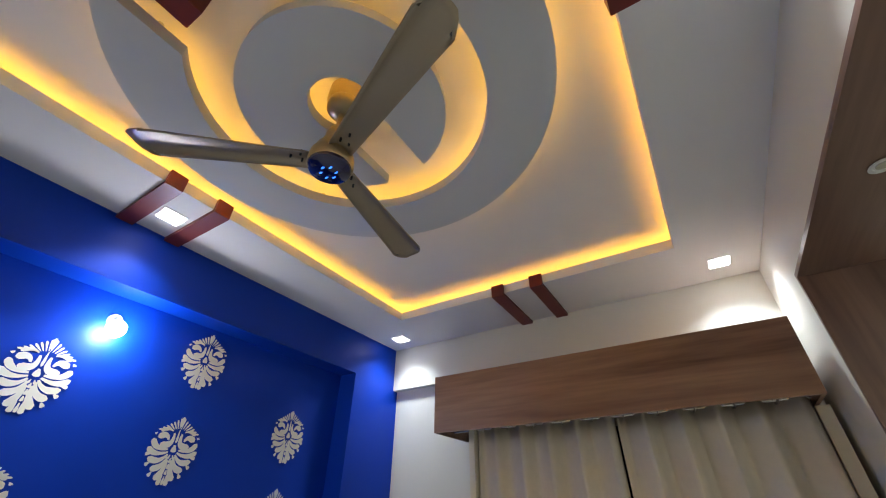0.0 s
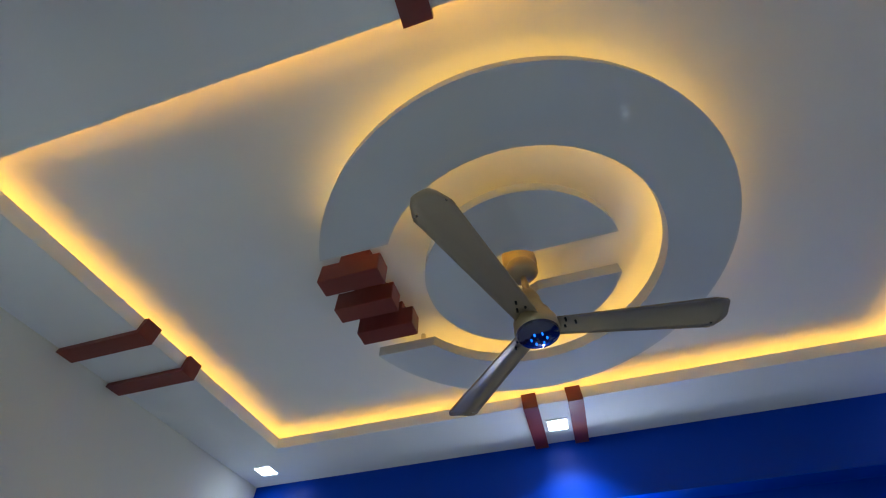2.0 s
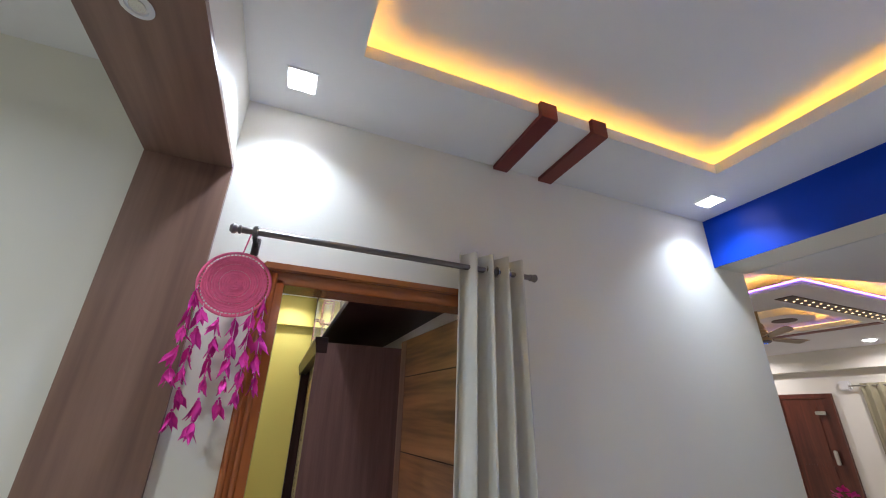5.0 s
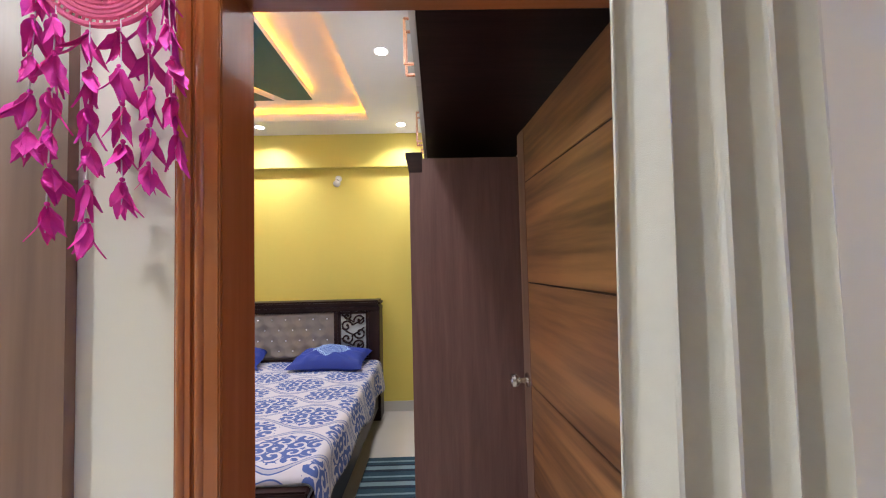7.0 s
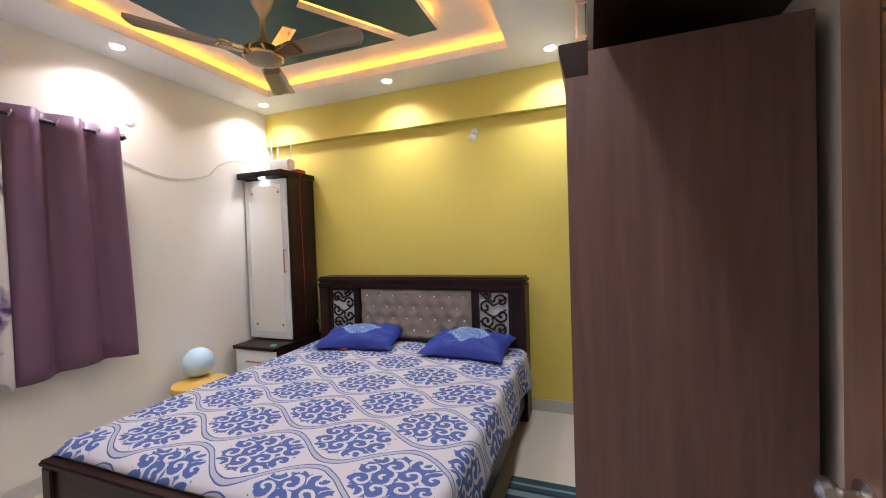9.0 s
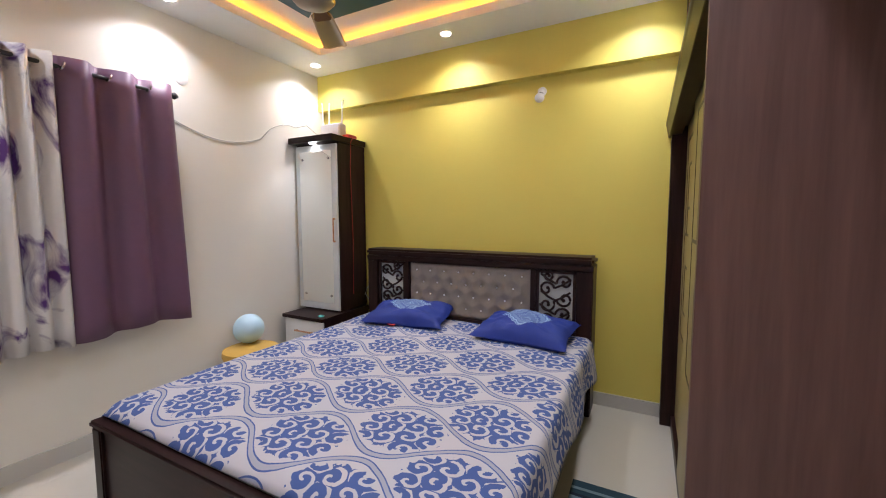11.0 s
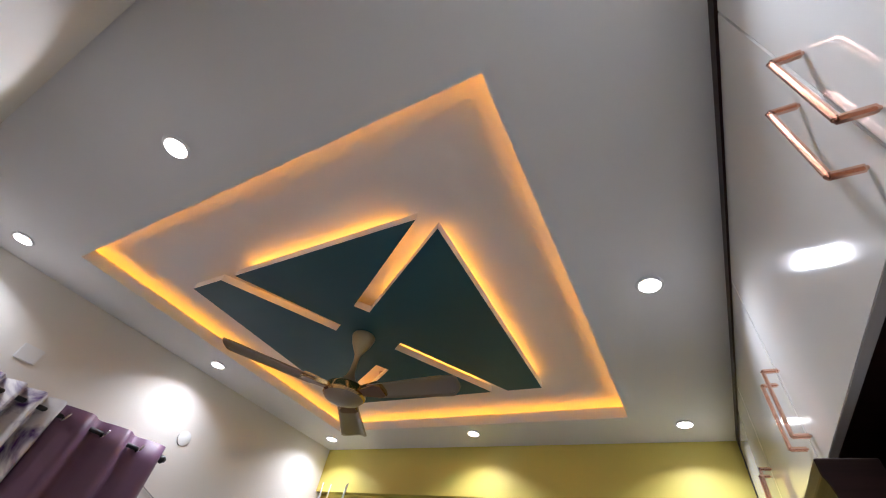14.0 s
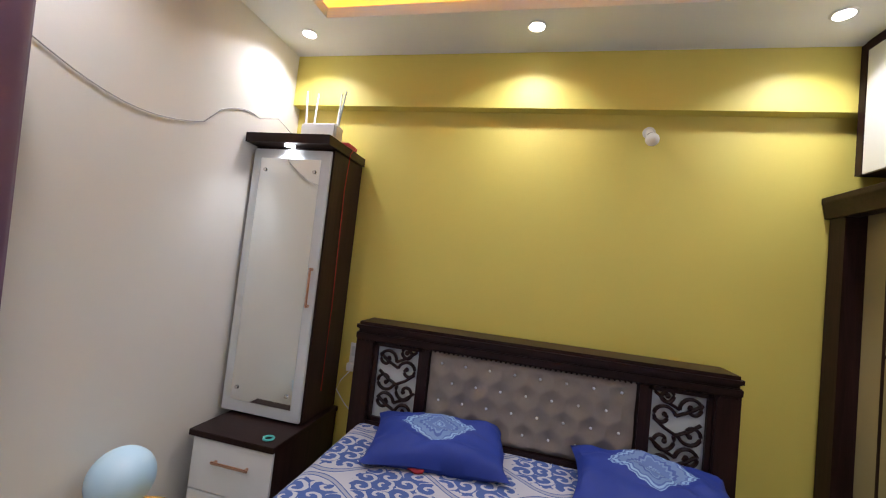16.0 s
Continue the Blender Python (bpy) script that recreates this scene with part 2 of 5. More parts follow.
# ---- floor and walls ----
struct(boxes("floor", FLOOR, (-6.5, 5, -2.9, 9.6, -0.1, 0.0)), "pale glossy vitrified tile floor", "floor")
wall_w = struct(boxes("wall_west", CREAM, (-WT, 0, -2.7, 0.205, 0, 3.1), (-WT, 0, 1.175, 3.08, 0, 3.1), (-WT, 0, 0.205, 1.175, 2.095, 3.1)), "cream painted partition wall with a doorway")
struct(boxes("wall_east", CREAM, (4.34, 4.5, -2.7, LY, 0, 0.95), (4.34, 4.5, -2.7, 0.22, 0.95, 2.1), (4.34, 4.5, 1.95, LY, 0.95, 2.1), (4.34, 4.5, -2.7, LY, 2.1, 2.47), (LX, 4.5, -2.7, LY, 2.47, 3.1)), "cream painted wall with a beam above the window")
struct(boxes("wall_north", BLUE, (1.54, 3.80, 2.96, 3.08, 0, 2.5), (3.80, 4.5, LY, 3.08, 0, 2.5)), "royal blue wall with a recessed panel")
beam_n = struct(boxes("beam_north", CREAM, (0, 4.5, LY + 0.004, 3.08, 2.504, 3.1)), "cream concrete beam over the opening", "beam")
struct(boxes("beam_face", BLUE, (0, LX, LY, LY + 0.004, 2.5, 2.9), (1.54, 3.80, LY + 0.004, 2.96, 2.5, 2.504)), "royal blue painted face of the beam", "beam")
struct(boxes("wall_south", CREAM, (0, 4.5, -0.27, 0, 2.49, 3.1), (3.67, 4.5, -0.27, 0, 0, 2.49)), "cream painted wall over a wide portal")
struct(boxes("wall_back", CREAM, (0, 4.5, -2.7, -2.58, 0, 3.1)), "cream painted wall of the space behind the portal")

# wood lined portal
portal = thing("portal_lining", "brown woodgrain laminate lining of a wide portal", "door frame")
portal["kind"] = "structure"
boxes("soffit_board", PORTALX, (0.002, 3.67, -0.285, 0.012, 2.465, 2.488), parent=portal)
boxes("jamb_board", PORTAL, (0.002, 0.024, -0.285, 0.012, 0, 2.464), parent=portal)
boxes("jamb_board", PORTAL, (3.648, 3.669, -0.285, 0.012, 0, 2.464), parent=portal)

# ---- ceilings ----
def tray_ceiling(name, x0, x1, y0, y1, tr, mat_, lip=0.03, back=0.10, rise=0.115, up=0.062):
    bm = bmesh.new()
    a, b, c, d = tr
    for q in ((x0, x1, y0, c), (x0, x1, d, y1), (x0, a, c, d), (b, x1, c, d)):
        box(bm, *q, H, H + lip)
    z0 = H + lip
    for q in ((a - 0.012, b + 0.012, c - 0.012, c), (a - 0.012, b + 0.012, d, d + 0.012), (a - 0.012, a, c, d), (b, b + 0.012, c, d)):
        box(bm, *q, H + lip, H + up)
    box(bm, x0, x1, y0, c - back, z0, H + rise)
    box(bm, x0, x1, d + back, y1, z0, H + rise)
    box(bm, x0, a - back, c - back, d + back, z0, H + rise)
    box(bm, b + back, x1, c - back, d + back, z0, H + rise)
    box(bm, x0, x1, y0, y1, H + rise, H + rise + 0.1)
    return struct(part(name, bm, mat_), "white gypsum tray ceiling with a lit cove", "ceiling")


tray_ceiling("ceiling", 0, LX, 0, LY, TRAY, WHITE)
tray_ceiling("ceiling_bedroom", BXW, -WT, BS, BN, BTRAY, WHITE)
struct(boxes("ceiling_passage", WHITE, (0, 4.5, -2.58, -0.27, H, H + 0.1)), "plain white ceiling behind the portal", "ceiling")


def cove_leds(tr, material, back=0.066, z=H + 0.0365):
    a, b, c, d = tr
    w = 0.004
    led = thing("led_strip", "amber LED strip lying in the ceiling cove", "light strip")
    o = back
    for q in ((a - o, b + o, c - o - w, c - o), (a - o, b + o, d + o, d + o + w), (a - o - w, a - o, c - o, d + o), (b + o, b + o + w, c - o, d + o)):
        boxes("led_tape", material, (*q, z - 0.005, z + 0.005), parent=led)


cove_leds(TRAY, LEDO)
cove_leds(BTRAY, LEDOB)

# ring plates of the living room ceiling
RC = (2.10, 1.365)
R0, R1, R2 = 0.774, 0.535, 0.38
PZ0, PZ1 = 2.80, 2.85


def arc(c, r, a0, a1, n):
    return [(c[0] + r * math.cos(radians(a0 + (a1 - a0) * k / n)), c[1] + r * math.sin(radians(a0 + (a1 - a0) * k / n))) for k in range(n + 1)]


def ring_plate():
    s0, s1 = 1.065, 1.655
    f = lambda r, y: math.degrees(math.asin((y - RC[1]) / r))
    out = arc(RC, R0, -180 - f(R0, s0), 180 - f(R0, s1), 96)
    inn = arc(RC, R1, 180 - f(R1, s1), -180 - f(R1, s0), 72)
    bm = bmesh.new()
    slab(bm, out + inn, PZ0, PZ1)
    return part("ceiling_ring", bm, DISC)


def disc_plate():
    s0, s1, r = 1.25, 1.45, 0.125
    kc = (2.075, 1.35)
    f = lambda y: math.degrees(math.asin((y - RC[1]) / R2))
    out = arc(RC, R2, f(s1), 360 + f(s0), 80)
    g = lambda y: math.degrees(math.asin((y - kc[1]) / r))
    key = arc(kc, r, 360 + g(s0), g(s1), 28)
    bm = bmesh.new()
    slab(bm, out + key, PZ0, PZ1)
    return part("ceiling_disc", bm, DISC)


ring_p = tagged(ring_plate(), "grey-white gypsum ring panel hung under the ceiling", "ceiling panel")
disc_p = tagged(disc_plate(), "grey-white gypsum disc with a keyhole slot", "ceiling panel")
# hangers above the plates, out of sight, carry them
for panel, r in ((ring_p, 0.65), (disc_p, 0.27)):
    for k in range(8):
        a = radians(10 + 45 * k)
        x, y = RC[0] + r * math.cos(a), RC[1] + r * math.sin(a)
        if (x > 1.7 or abs(y - 1.36) > 0.33 or r < 0.5) and not (r < 0.5 and x > 2.1 and abs(y - 1.35) < 0.13):
            bm = bmesh.new()
            cyl(bm, (x, y, PZ1), (x, y, H + 0.115), 0.012, n=8)
            part("hanger_rod", bm, STEEL, panel, "steel hanger rod")


def arc_led(c, r, a0, a1, material):
    bm = bmesh.new()
    slab(bm, arc(c, r, a0, a1, 60) + arc(c, r - 0.012, a1, a0, 60), PZ1 + 0.001, PZ1 + 0.008)
    led = thing("led_strip", "amber LED strip lying on a round ceiling panel", "light strip")
    part("led_tape", bm, material, led)


arc_led(RC, R0 - 0.03, -150, 150, LEDR)
arc_led(RC, R1 + 0.06, -145, 145, LEDR)
arc_led((2.075, 1.35), 0.175, 45, 315, LEDR)

# maroon boxes over the slot
for x, y in ((1.335, 1.145), (1.33, 1.305), (1.36, 1.465)):
    bm = bmesh.new()
    box(bm, x, x + 0.25, y, y + 0.082, 2.785, 2.88, 0.002)
    box(bm, x + 0.06, x + 0.19, y + 0.02, y + 0.062, 2.88, H + 0.115)
    tagged(part("maroon_box", bm, RED), "maroon painted rectangular block under the ceiling", "ceiling block", "ceiling blocks")


def strip(name, x0, x1, y0, y1, edge):
    """A maroon strip under the border that turns up at the tray's edge."""
    bm = bmesh.new()
    box(bm, x0, x1, y0, y1, H - 0.022, H - 0.001)
    t = 0.022
    e = {"N": (x0, x1, y0 - t, y0), "S": (x0, x1, y1, y1 + t), "W": (x1, x1 + t, y0, y1), "E": (x0 - t, x0, y0, y1)}[edge]
    box(bm, *e, H - 0.022, H + 0.062)
    tagged(part("maroon_strip", bm, RED), "maroon painted strip bent over the ceiling border", "ceiling strip", "ceiling strips")


for x in (1.945, 2.185):
    strip("n", x, x + 0.08, TRAY[3] + 0.001, LY - 0.001, "N")
    strip("s", x, x + 0.08, 0.001, TRAY[2] - 0.001, "S")
for y in (1.20, 1.485):
    strip("w", 0.001, TRAY[0] - 0.001, y, y + 0.085, "W")
for y in (1.19, 1.465):
    strip("e", TRAY[1] + 0.001, LX - 0.001, y, y + 0.085, "E")


def square_light(x, y):
    t = thing("downlight", "square white LED downlight set in the ceiling", "downlight", "square downlights")
    boxes("bezel", PLASTIC, (x - 0.062, x + 0.062, y - 0.062, y + 0.062, H - 0.006, H - 0.0005), parent=t, bevel=0.002)
    boxes("lens", LEDW, (x - 0.052, x + 0.052, y - 0.052, y + 0.052, H - 0.009, H - 0.006), parent=t)
    area("downlight_lamp", x, y, H - 0.012, 0.09, 0.09, LIV, (0.79, 0.915, 1.0), spread=DSPREAD)


LIV, DSPREAD, BED = 3.8, 110, 4.6
for x, y in ((0.213, 2.58), (2.105, 2.58), (4.065, 2.58), (0.21, 0.207), (4.045, 0.207), (2.105, 0.207)):
    square_light(x, y)


def round_light(x, y):
    t = thing("downlight", "round warm white LED downlight set in the ceiling", "downlight", "round downlights")
    bm = bmesh.new()
    lathe(bm, [(0.048, -0.0005), (0.052, -0.004), (0.044, -0.008), (0.038, -0.008)], (x, y, H), 28)
    part("bezel", bm, PLASTIC, t, smooth=True)
    bm = bmesh.new()
    cyl(bm, (x, y, H - 0.011), (x, y, H - 0.008), 0.038, n=28)
    part("lens", bm, LEDB, t)
    area("downlight_lamp", x, y, H - 0.014, 0.085, 0.085, BED, (0.93, 0.97, 1.0), spread=130)


for x, y in ((-3.0, -2.345), (-3.0, -0.995), (-2.985, 0.351), (-1.74, -2.34), (-1.70, 0.345), (-0.5, -2.34), (-0.49, -1.03), (-0.49, 0.345)):
    round_light(x, y)

# ---- bedroom shell ----
struct(boxes("wall_yellow", YELLOW, (BXW - 0.15, BXW, BS - 0.12, BN + 0.12, 0, 3.1), (BXW, BX, BS, BN, 2.49, H)), "bright yellow bedroom wall with a shallow beam")
struct(boxes("wall_bedroom_south", BWALL, (BXW, -0.95 - 0.85, BS - 0.12, BS, 0, 3.1), (-1.8, -0.35, BS - 0.12, BS, 0, 0.85), (-1.8, -0.35, BS - 0.12, BS, 2.15, 3.1), (-0.35, -WT, BS - 0.12, BS, 0, 3.1)), "off-white bedroom wall with a window")
struct(boxes("wall_bedroom_north", BWALL, (BXW, -WT, BN, BN + 0.12, 0, 3.1)), "off-white bedroom wall behind the wardrobe")
struct(boxes("wall_bedroom_east", BWALL, (-WT - 0.006, -WT, BS, 0.205, 0, 2.9), (-WT - 0.006, -WT, 1.175, BN, 0, 2.9)), "off-white painted inner face of the door wall")
sk = struct(boxes("baseboard", SKIRT, (BXW, BXW + 0.012, BS, BN, 0, 0.1), (BXW + 0.012, -WT - 0.006, BS, BS + 0.012, 0, 0.1)), "pale tile skirting round the bedroom", "skirting")

# teal pinwheel panel
bm = bmesh.new()
slab(bm, [(-1.18, -.33), (-2.49, -.33), (-2.49, -.54), (-1.86, -.93), (-1.91, -1.0), (-2.49, -.645), (-2.49, -1.75), (-2.11, -1.17), (-2.04, -1.22), (-2.40, -1.80),
          (-1.11, -1.80), (-1.11, -1.57), (-1.66, -1.235), (-1.62, -1.17), (-1.11, -1.46), (-1.11, -.39), (-1.50, -.99), (-1.57, -.94)], 2.86, 2.90)
for f in bm.faces:
    f.material_index = 0 if f.normal.z < -0.5 else 1
pin = part("pinwheel_panel", bm, [GREEN, WHITE])
for p in pin.data.polygons:
    p.material_index = 0 if p.normal.z < -0.5 else 1
tagged(pin, "dark teal pinwheel panel with slanting slots under the ceiling", "ceiling panel")
for x, y in ((-1.4, -0.6), (-2.2, -0.45), (-2.25, -1.35), (-1.4, -1.65), (-1.3, -1.1), (-1.8, -1.6)):
    bm = bmesh.new()
    cyl(bm, (x, y, 2.90), (x, y, H + 0.115), 0.012, n=8)
    part("hanger_rod", bm, STEEL, pin, "steel hanger rod")
led = thing("led_strip", "amber LED strip lying on the teal panel", "light strip")
for q in ((-2.44, -1.25, -.385, -.373), (-2.44, -1.22, -1.757, -1.745), (-2.447, -2.435, -.50, -.38), (-2.447, -2.435, -1.60, -.72), (-1.165, -1.153, -1.42, -.50)):
    boxes("led_tape", LEDOB, (*q, 2.901, 2.907), parent=led)
for p, q in (((-1.25, -.50), (-1.52, -.91)), ((-2.40, -.66), (-1.95, -.96)), ((-1.2, -1.45), (-1.58, -1.235)), ((-2.35, -1.62), (-2.07, -1.2))):
    bm = bmesh.new()
    p, q = Vector((*p, 2.904)), Vector((*q, 2.904))
    d = (q - p).normalized().cross(Vector((0, 0, 1))) * 0.075
    cyl(bm, p + d, q + d, 0.0065, n=6)
    part("led_tape", bm, LEDOB, led)


# ---- living room things ----
def uvgrid(nu, nv, f, uv=None, close=False):
    """A sheet of nu x nv cells from f(u, v), with its own UV map in metres or units."""
    bm = bmesh.new()
    lay = bm.loops.layers.uv.new("UVMap")
    vs = [[bm.verts.new(f(i / nu, j / nv)) for j in range(nv + 1)] for i in range(nu + 1)]
    for i in range(nu):
        for j in range(nv):
            face = bm.faces.new((vs[i][j], vs[i + 1][j], vs[i + 1][j + 1], vs[i][j + 1]))
            for lp, (a, b) in zip(face.loops, ((i, j), (i + 1, j), (i + 1, j + 1), (i, j + 1))):
                lp[lay].uv = uv(a / nu, b / nv) if uv else (a / nu, b / nv)
    return bm


def thick(ob, t):
    md = ob.modifiers.new("solid", "SOLIDIFY")
    md.thickness, md.offset = t, 0
    return ob


def cloth(name, material, p, q, z0, z1, folds, depth, parent, seed=0, hem=0.0, flare=0.0):
    """A hanging curtain panel from p to q with soft folds."""
    p, q = Vector((*p, 0)), Vector((*q, 0))
    d = (q - p).normalized()
    n = Vector((-d.y, d.x, 0))
    rnd = random.Random(seed)
    ph = [rnd.uniform(-0.5, 0.5) for _ in range(4)]

    def f(u, v):
        a = 2 * math.pi * folds * u
        amp = depth * (0.75 + 0.25 * math.sin(3 * u + ph[0]))
        w = math.sin(a + 0.5 * math.sin(2.1 * v + ph[1]) * v) + 0.25 * math.sin(2 * a + ph[2] + 2 * v)
        uu = (u - 0.5) * (1 + flare * v) + 0.5
        z = z1 + (z0 - z1) * v + hem * math.sin(2 * math.pi * u * 0.8 + ph[3]) * v
        return p + (q - p) * uu + n * amp * w + Vector((0, 0, z))

    ob = part(name, uvgrid(int(folds * 14), 14, f), material, parent, smooth=True)
    return thick(ob, 0.003)


# pelmet with curtains at the east window
pel = thing("pelmet", "brown woodgrain laminate curtain pelmet box", "pelmet")
boxes("front_board", PELMET, (3.889, 3.907, 0.065, 2.105, 2.02, 2.385), parent=pel, bevel=0.001)
boxes("side_board", PELMET, (3.907, 4.338, 2.087, 2.105, 2.02, 2.385), parent=pel)
boxes("side_board", PELMET, (3.907, 4.338, 0.065, 0.083, 2.02, 2.385), parent=pel)
boxes("top_board", PELMET, (3.907, 4.338, 0.083, 2.087, 2.367, 2.385), parent=pel)
cur = thing("curtain", "beige eyelet curtain pair drawn shut under the pelmet", "curtain")
bm = bmesh.new()
cyl(bm, (4.10, 0.09, 2.055), (4.10, 2.08, 2.055), 0.012)
part("curtain_rod", bm, STEEL, cur)
cloth("curtain_panel", CURT, (4.10, 0.10), (4.10, 0.985), 0.08, 2.085, 5, 0.04, cur, 1)
cloth("curtain_panel", CURT, (4.10, 1.0), (4.10, 1.885), 0.08, 2.085, 5, 0.04, cur, 2)
for k in range(20):
    bm = bmesh.new()
    y = 0.10 + 0.09 * k
    lathe(bm, [(0.017, -0.004), (0.024, -0.003), (0.024, 0.003), (0.017, 0.004)], (0, 0, 0), 16)
    bmesh.ops.transform(bm, matrix=Matrix.Translation((4.098, y + 0.035, 2.055)) @ Matrix.Rotation(radians(90), 4, "X") @ Matrix.Rotation(radians(25 if k % 2 else -25), 4, "Y"), verts=bm.verts)
    part("eyelet", bm, STEEL, cur)
win = thing("window_1", "cream framed window behind beige curtains", "window")
win["kind"] = "structure"
CREAMF = mat("cream_window_frame", (0.80, 0.71, 0.54), 0.4)
boxes("window_frame", CREAMF, (4.06, 4.42, 1.897, 1.935, 0.0, 2.1), (4.12, 4.42, 0.03, 0.088, 0.0, 2.015), (4.3, 4.42, 0.22, 1.915, 0.95, 1.0), (4.3, 4.42, 0.22, 1.915, 2.05, 2.1), parent=win)
boxes("pane", GLASS, (4.39, 4.396, 0.22, 1.915, 1.0, 2.05), parent=win)


def ceiling_fan(name, at, ztop, zhub, angles, radius, label, style):
    fan = thing(name, label, "ceiling fan", at=pose(at[0], at[1], 0))
    bm = bmesh.new()
    if style == "smart":
        lathe(bm, [(0.066, ztop), (0.068, ztop - 0.07), (0.060, ztop - 0.085), (0.064, ztop - 0.095), (0.062, ztop - 0.12), (0.045, ztop - 0.14), (0.018, ztop - 0.15)], n=36)
        part("canopy", bm, GOLD, fan, smooth=True)
        bm = bmesh.new()
        lathe(bm, [(0.0135, ztop - 0.06), (0.0135, zhub + 0.20), (0.03, zhub + 0.185), (0.04, zhub + 0.15), (0.034, zhub + 0.125)], n=28)
        part("downrod", bm, GOLD, fan, smooth=True)
        bm = bmesh.new()
        lathe(bm, [(0.022, zhub + 0.13), (0.045, zhub + 0.12), (0.05, zhub + 0.085), (0.062, zhub + 0.08), (0.066, zhub + 0.05), (0.075, zhub + 0.045), (0.078, zhub + 0.005), (0.072, zhub - 0.004)], n=40)
        part("motor", bm, GOLD, fan, smooth=True)
        bm = bmesh.new()
        lathe(bm, [(0.073, zhub - 0.002), (0.070, zhub - 0.012), (0.05, zhub - 0.022), (0.02, zhub - 0.027), (0.001, zhub - 0.028)], n=40)
        gl = part("glass_cap", bm, mat("blue_black_glass", (0.004, 0.006, 0.07), 0.06, var=0.0, bump=0.0, coat=1.0), fan, "glossy dark blue glass cap", smooth=True)
        LEDBL = mat("fan_indicator_led", (0.1, 0.3, 0.9), 0.4, emit=(0.03, 0.20, 1.0), strength=1.6)
        for k in range(6):
            a = radians(60 * k)
            bm = bmesh.new()
            ball(bm, (0.026 * math.cos(a), 0.026 * math.sin(a), zhub - 0.0265), 0.005, 0.7, 1.6, 0.5, n=8)
            part("indicator_led", bm, LEDBL, gl)
    else:
        lathe(bm, [(0.058, ztop), (0.064, ztop - 0.008), (0.063, ztop - 0.02), (0.052, ztop - 0.055), (0.034, ztop - 0.09), (0.019, ztop - 0.115), (0.014, ztop - 0.14), (0.013, ztop - 0.19)], n=32)
        part("canopy", bm, GOLD, fan, smooth=True)
        bm = bmesh.new()
        lathe(bm, [(0.014, ztop - 0.18), (0.015, zhub + 0.15), (0.024, zhub + 0.115), (0.042, zhub + 0.09), (0.06, zhub + 0.08), (0.075, zhub + 0.066), (0.1, zhub + 0.055)], n=32)
        part("motor_cover", bm, GOLD, fan, smooth=True)
        bm = bmesh.new()
        lathe(bm, [(0.1, zhub + 0.055), (0.108, zhub + 0.045), (0.108, zhub + 0.012), (0.1, zhub + 0.004)], n=40)
        part("motor_band", bm, GILT, fan, "polished gold band", smooth=True)
        bm = bmesh.new()
        lathe(bm, [(0.1, zhub + 0.004), (0.09, zhub - 0.008), (0.05, zhub - 0.02), (0.001, zhub - 0.024)], n=40)
        part("bottom_cover", bm, FANB, fan, smooth=True)
    for a in angles:
        r0 = 0.07 if style == "smart" else 0.17
        w0, w1 = (0.042, 0.068) if style == "smart" else (0.056, 0.078)
        tilt = radians(13)

        def f(u, v):
            w = w0 + (w1 - w0) * u
            tip = 1 - 0.10 * max(0, abs(2 * v - 1) - 0.35) ** 2 * (2 if u > 0.9 else 0)
            x = r0 + (radius - r0) * u * tip
            y = (v - 0.5) * 2 * w * (1 - (0.55 * max(0, u - 0.93) / 0.07) ** 2 * 0.35)
            camber = 0.012 * (1 - (2 * v - 1) ** 2) - (0.014 if v < 0.25 else 0) * (0.25 - v) * 4
            return (x, y * math.cos(tilt), zhub + 0.03 + y * math.sin(tilt) * -1 + camber)

        b = thick(part("blade", uvgrid(20, 8, f), FANB, fan, smooth=True), 0.004)
        b.matrix_basis = pose(0, 0, 0, 0, 0, a)
        if style != "smart":
            turn = Matrix.Translation((0, 0, zhub + 0.03)) @ Matrix.Rotation(radians(-10), 4, "X")
            bm = bmesh.new()
            slab(bm, [(0.085, -0.026), (0.13, -0.034), (0.205, -0.052), (0.235, -0.040), (0.235, 0.040), (0.205, 0.052), (0.13, 0.034), (0.085, 0.026)], -0.010, 0.012)
            bmesh.ops.bevel(bm, geom=list(bm.edges), offset=0.004, segments=2, affect="EDGES")
            bmesh.ops.transform(bm, matrix=turn, verts=bm.verts)
            k = part("blade_bracket", bm, GILT, fan, "polished gold edged bracket", smooth=True)
            bm = bmesh.new()
            slab(bm, [(0.10, -0.022), (0.135, -0.028), (0.203, -0.045), (0.228, -0.035), (0.228, 0.035), (0.203, 0.045), (0.135, 0.028), (0.10, 0.022)], -0.0125, -0.0095)
            bmesh.ops.transform(bm, matrix=turn, verts=bm.verts)
            part("bracket_inlay", bm, TAN, k, "tan brown inlay")
            k.matrix_basis = pose(0, 0, 0, 0, 0, a)
        else:
            for s in ((0.10, -0.015), (0.10, 0.015), (0.135, 0.0)):
                bm = bmesh.new()
                cyl(bm, (s[0], s[1], zhub + 0.0275), (s[0], s[1], zhub + 0.05), 0.004, n=8)
                part("screw", bm, BLACK, b)
    return fan


ceiling_fan("ceiling_fan", (2.10, 1.375), H + 0.12, 2.53, (10, 130, 250), 0.64, "champagne coloured three blade fan with a blue glass cap", "smart")


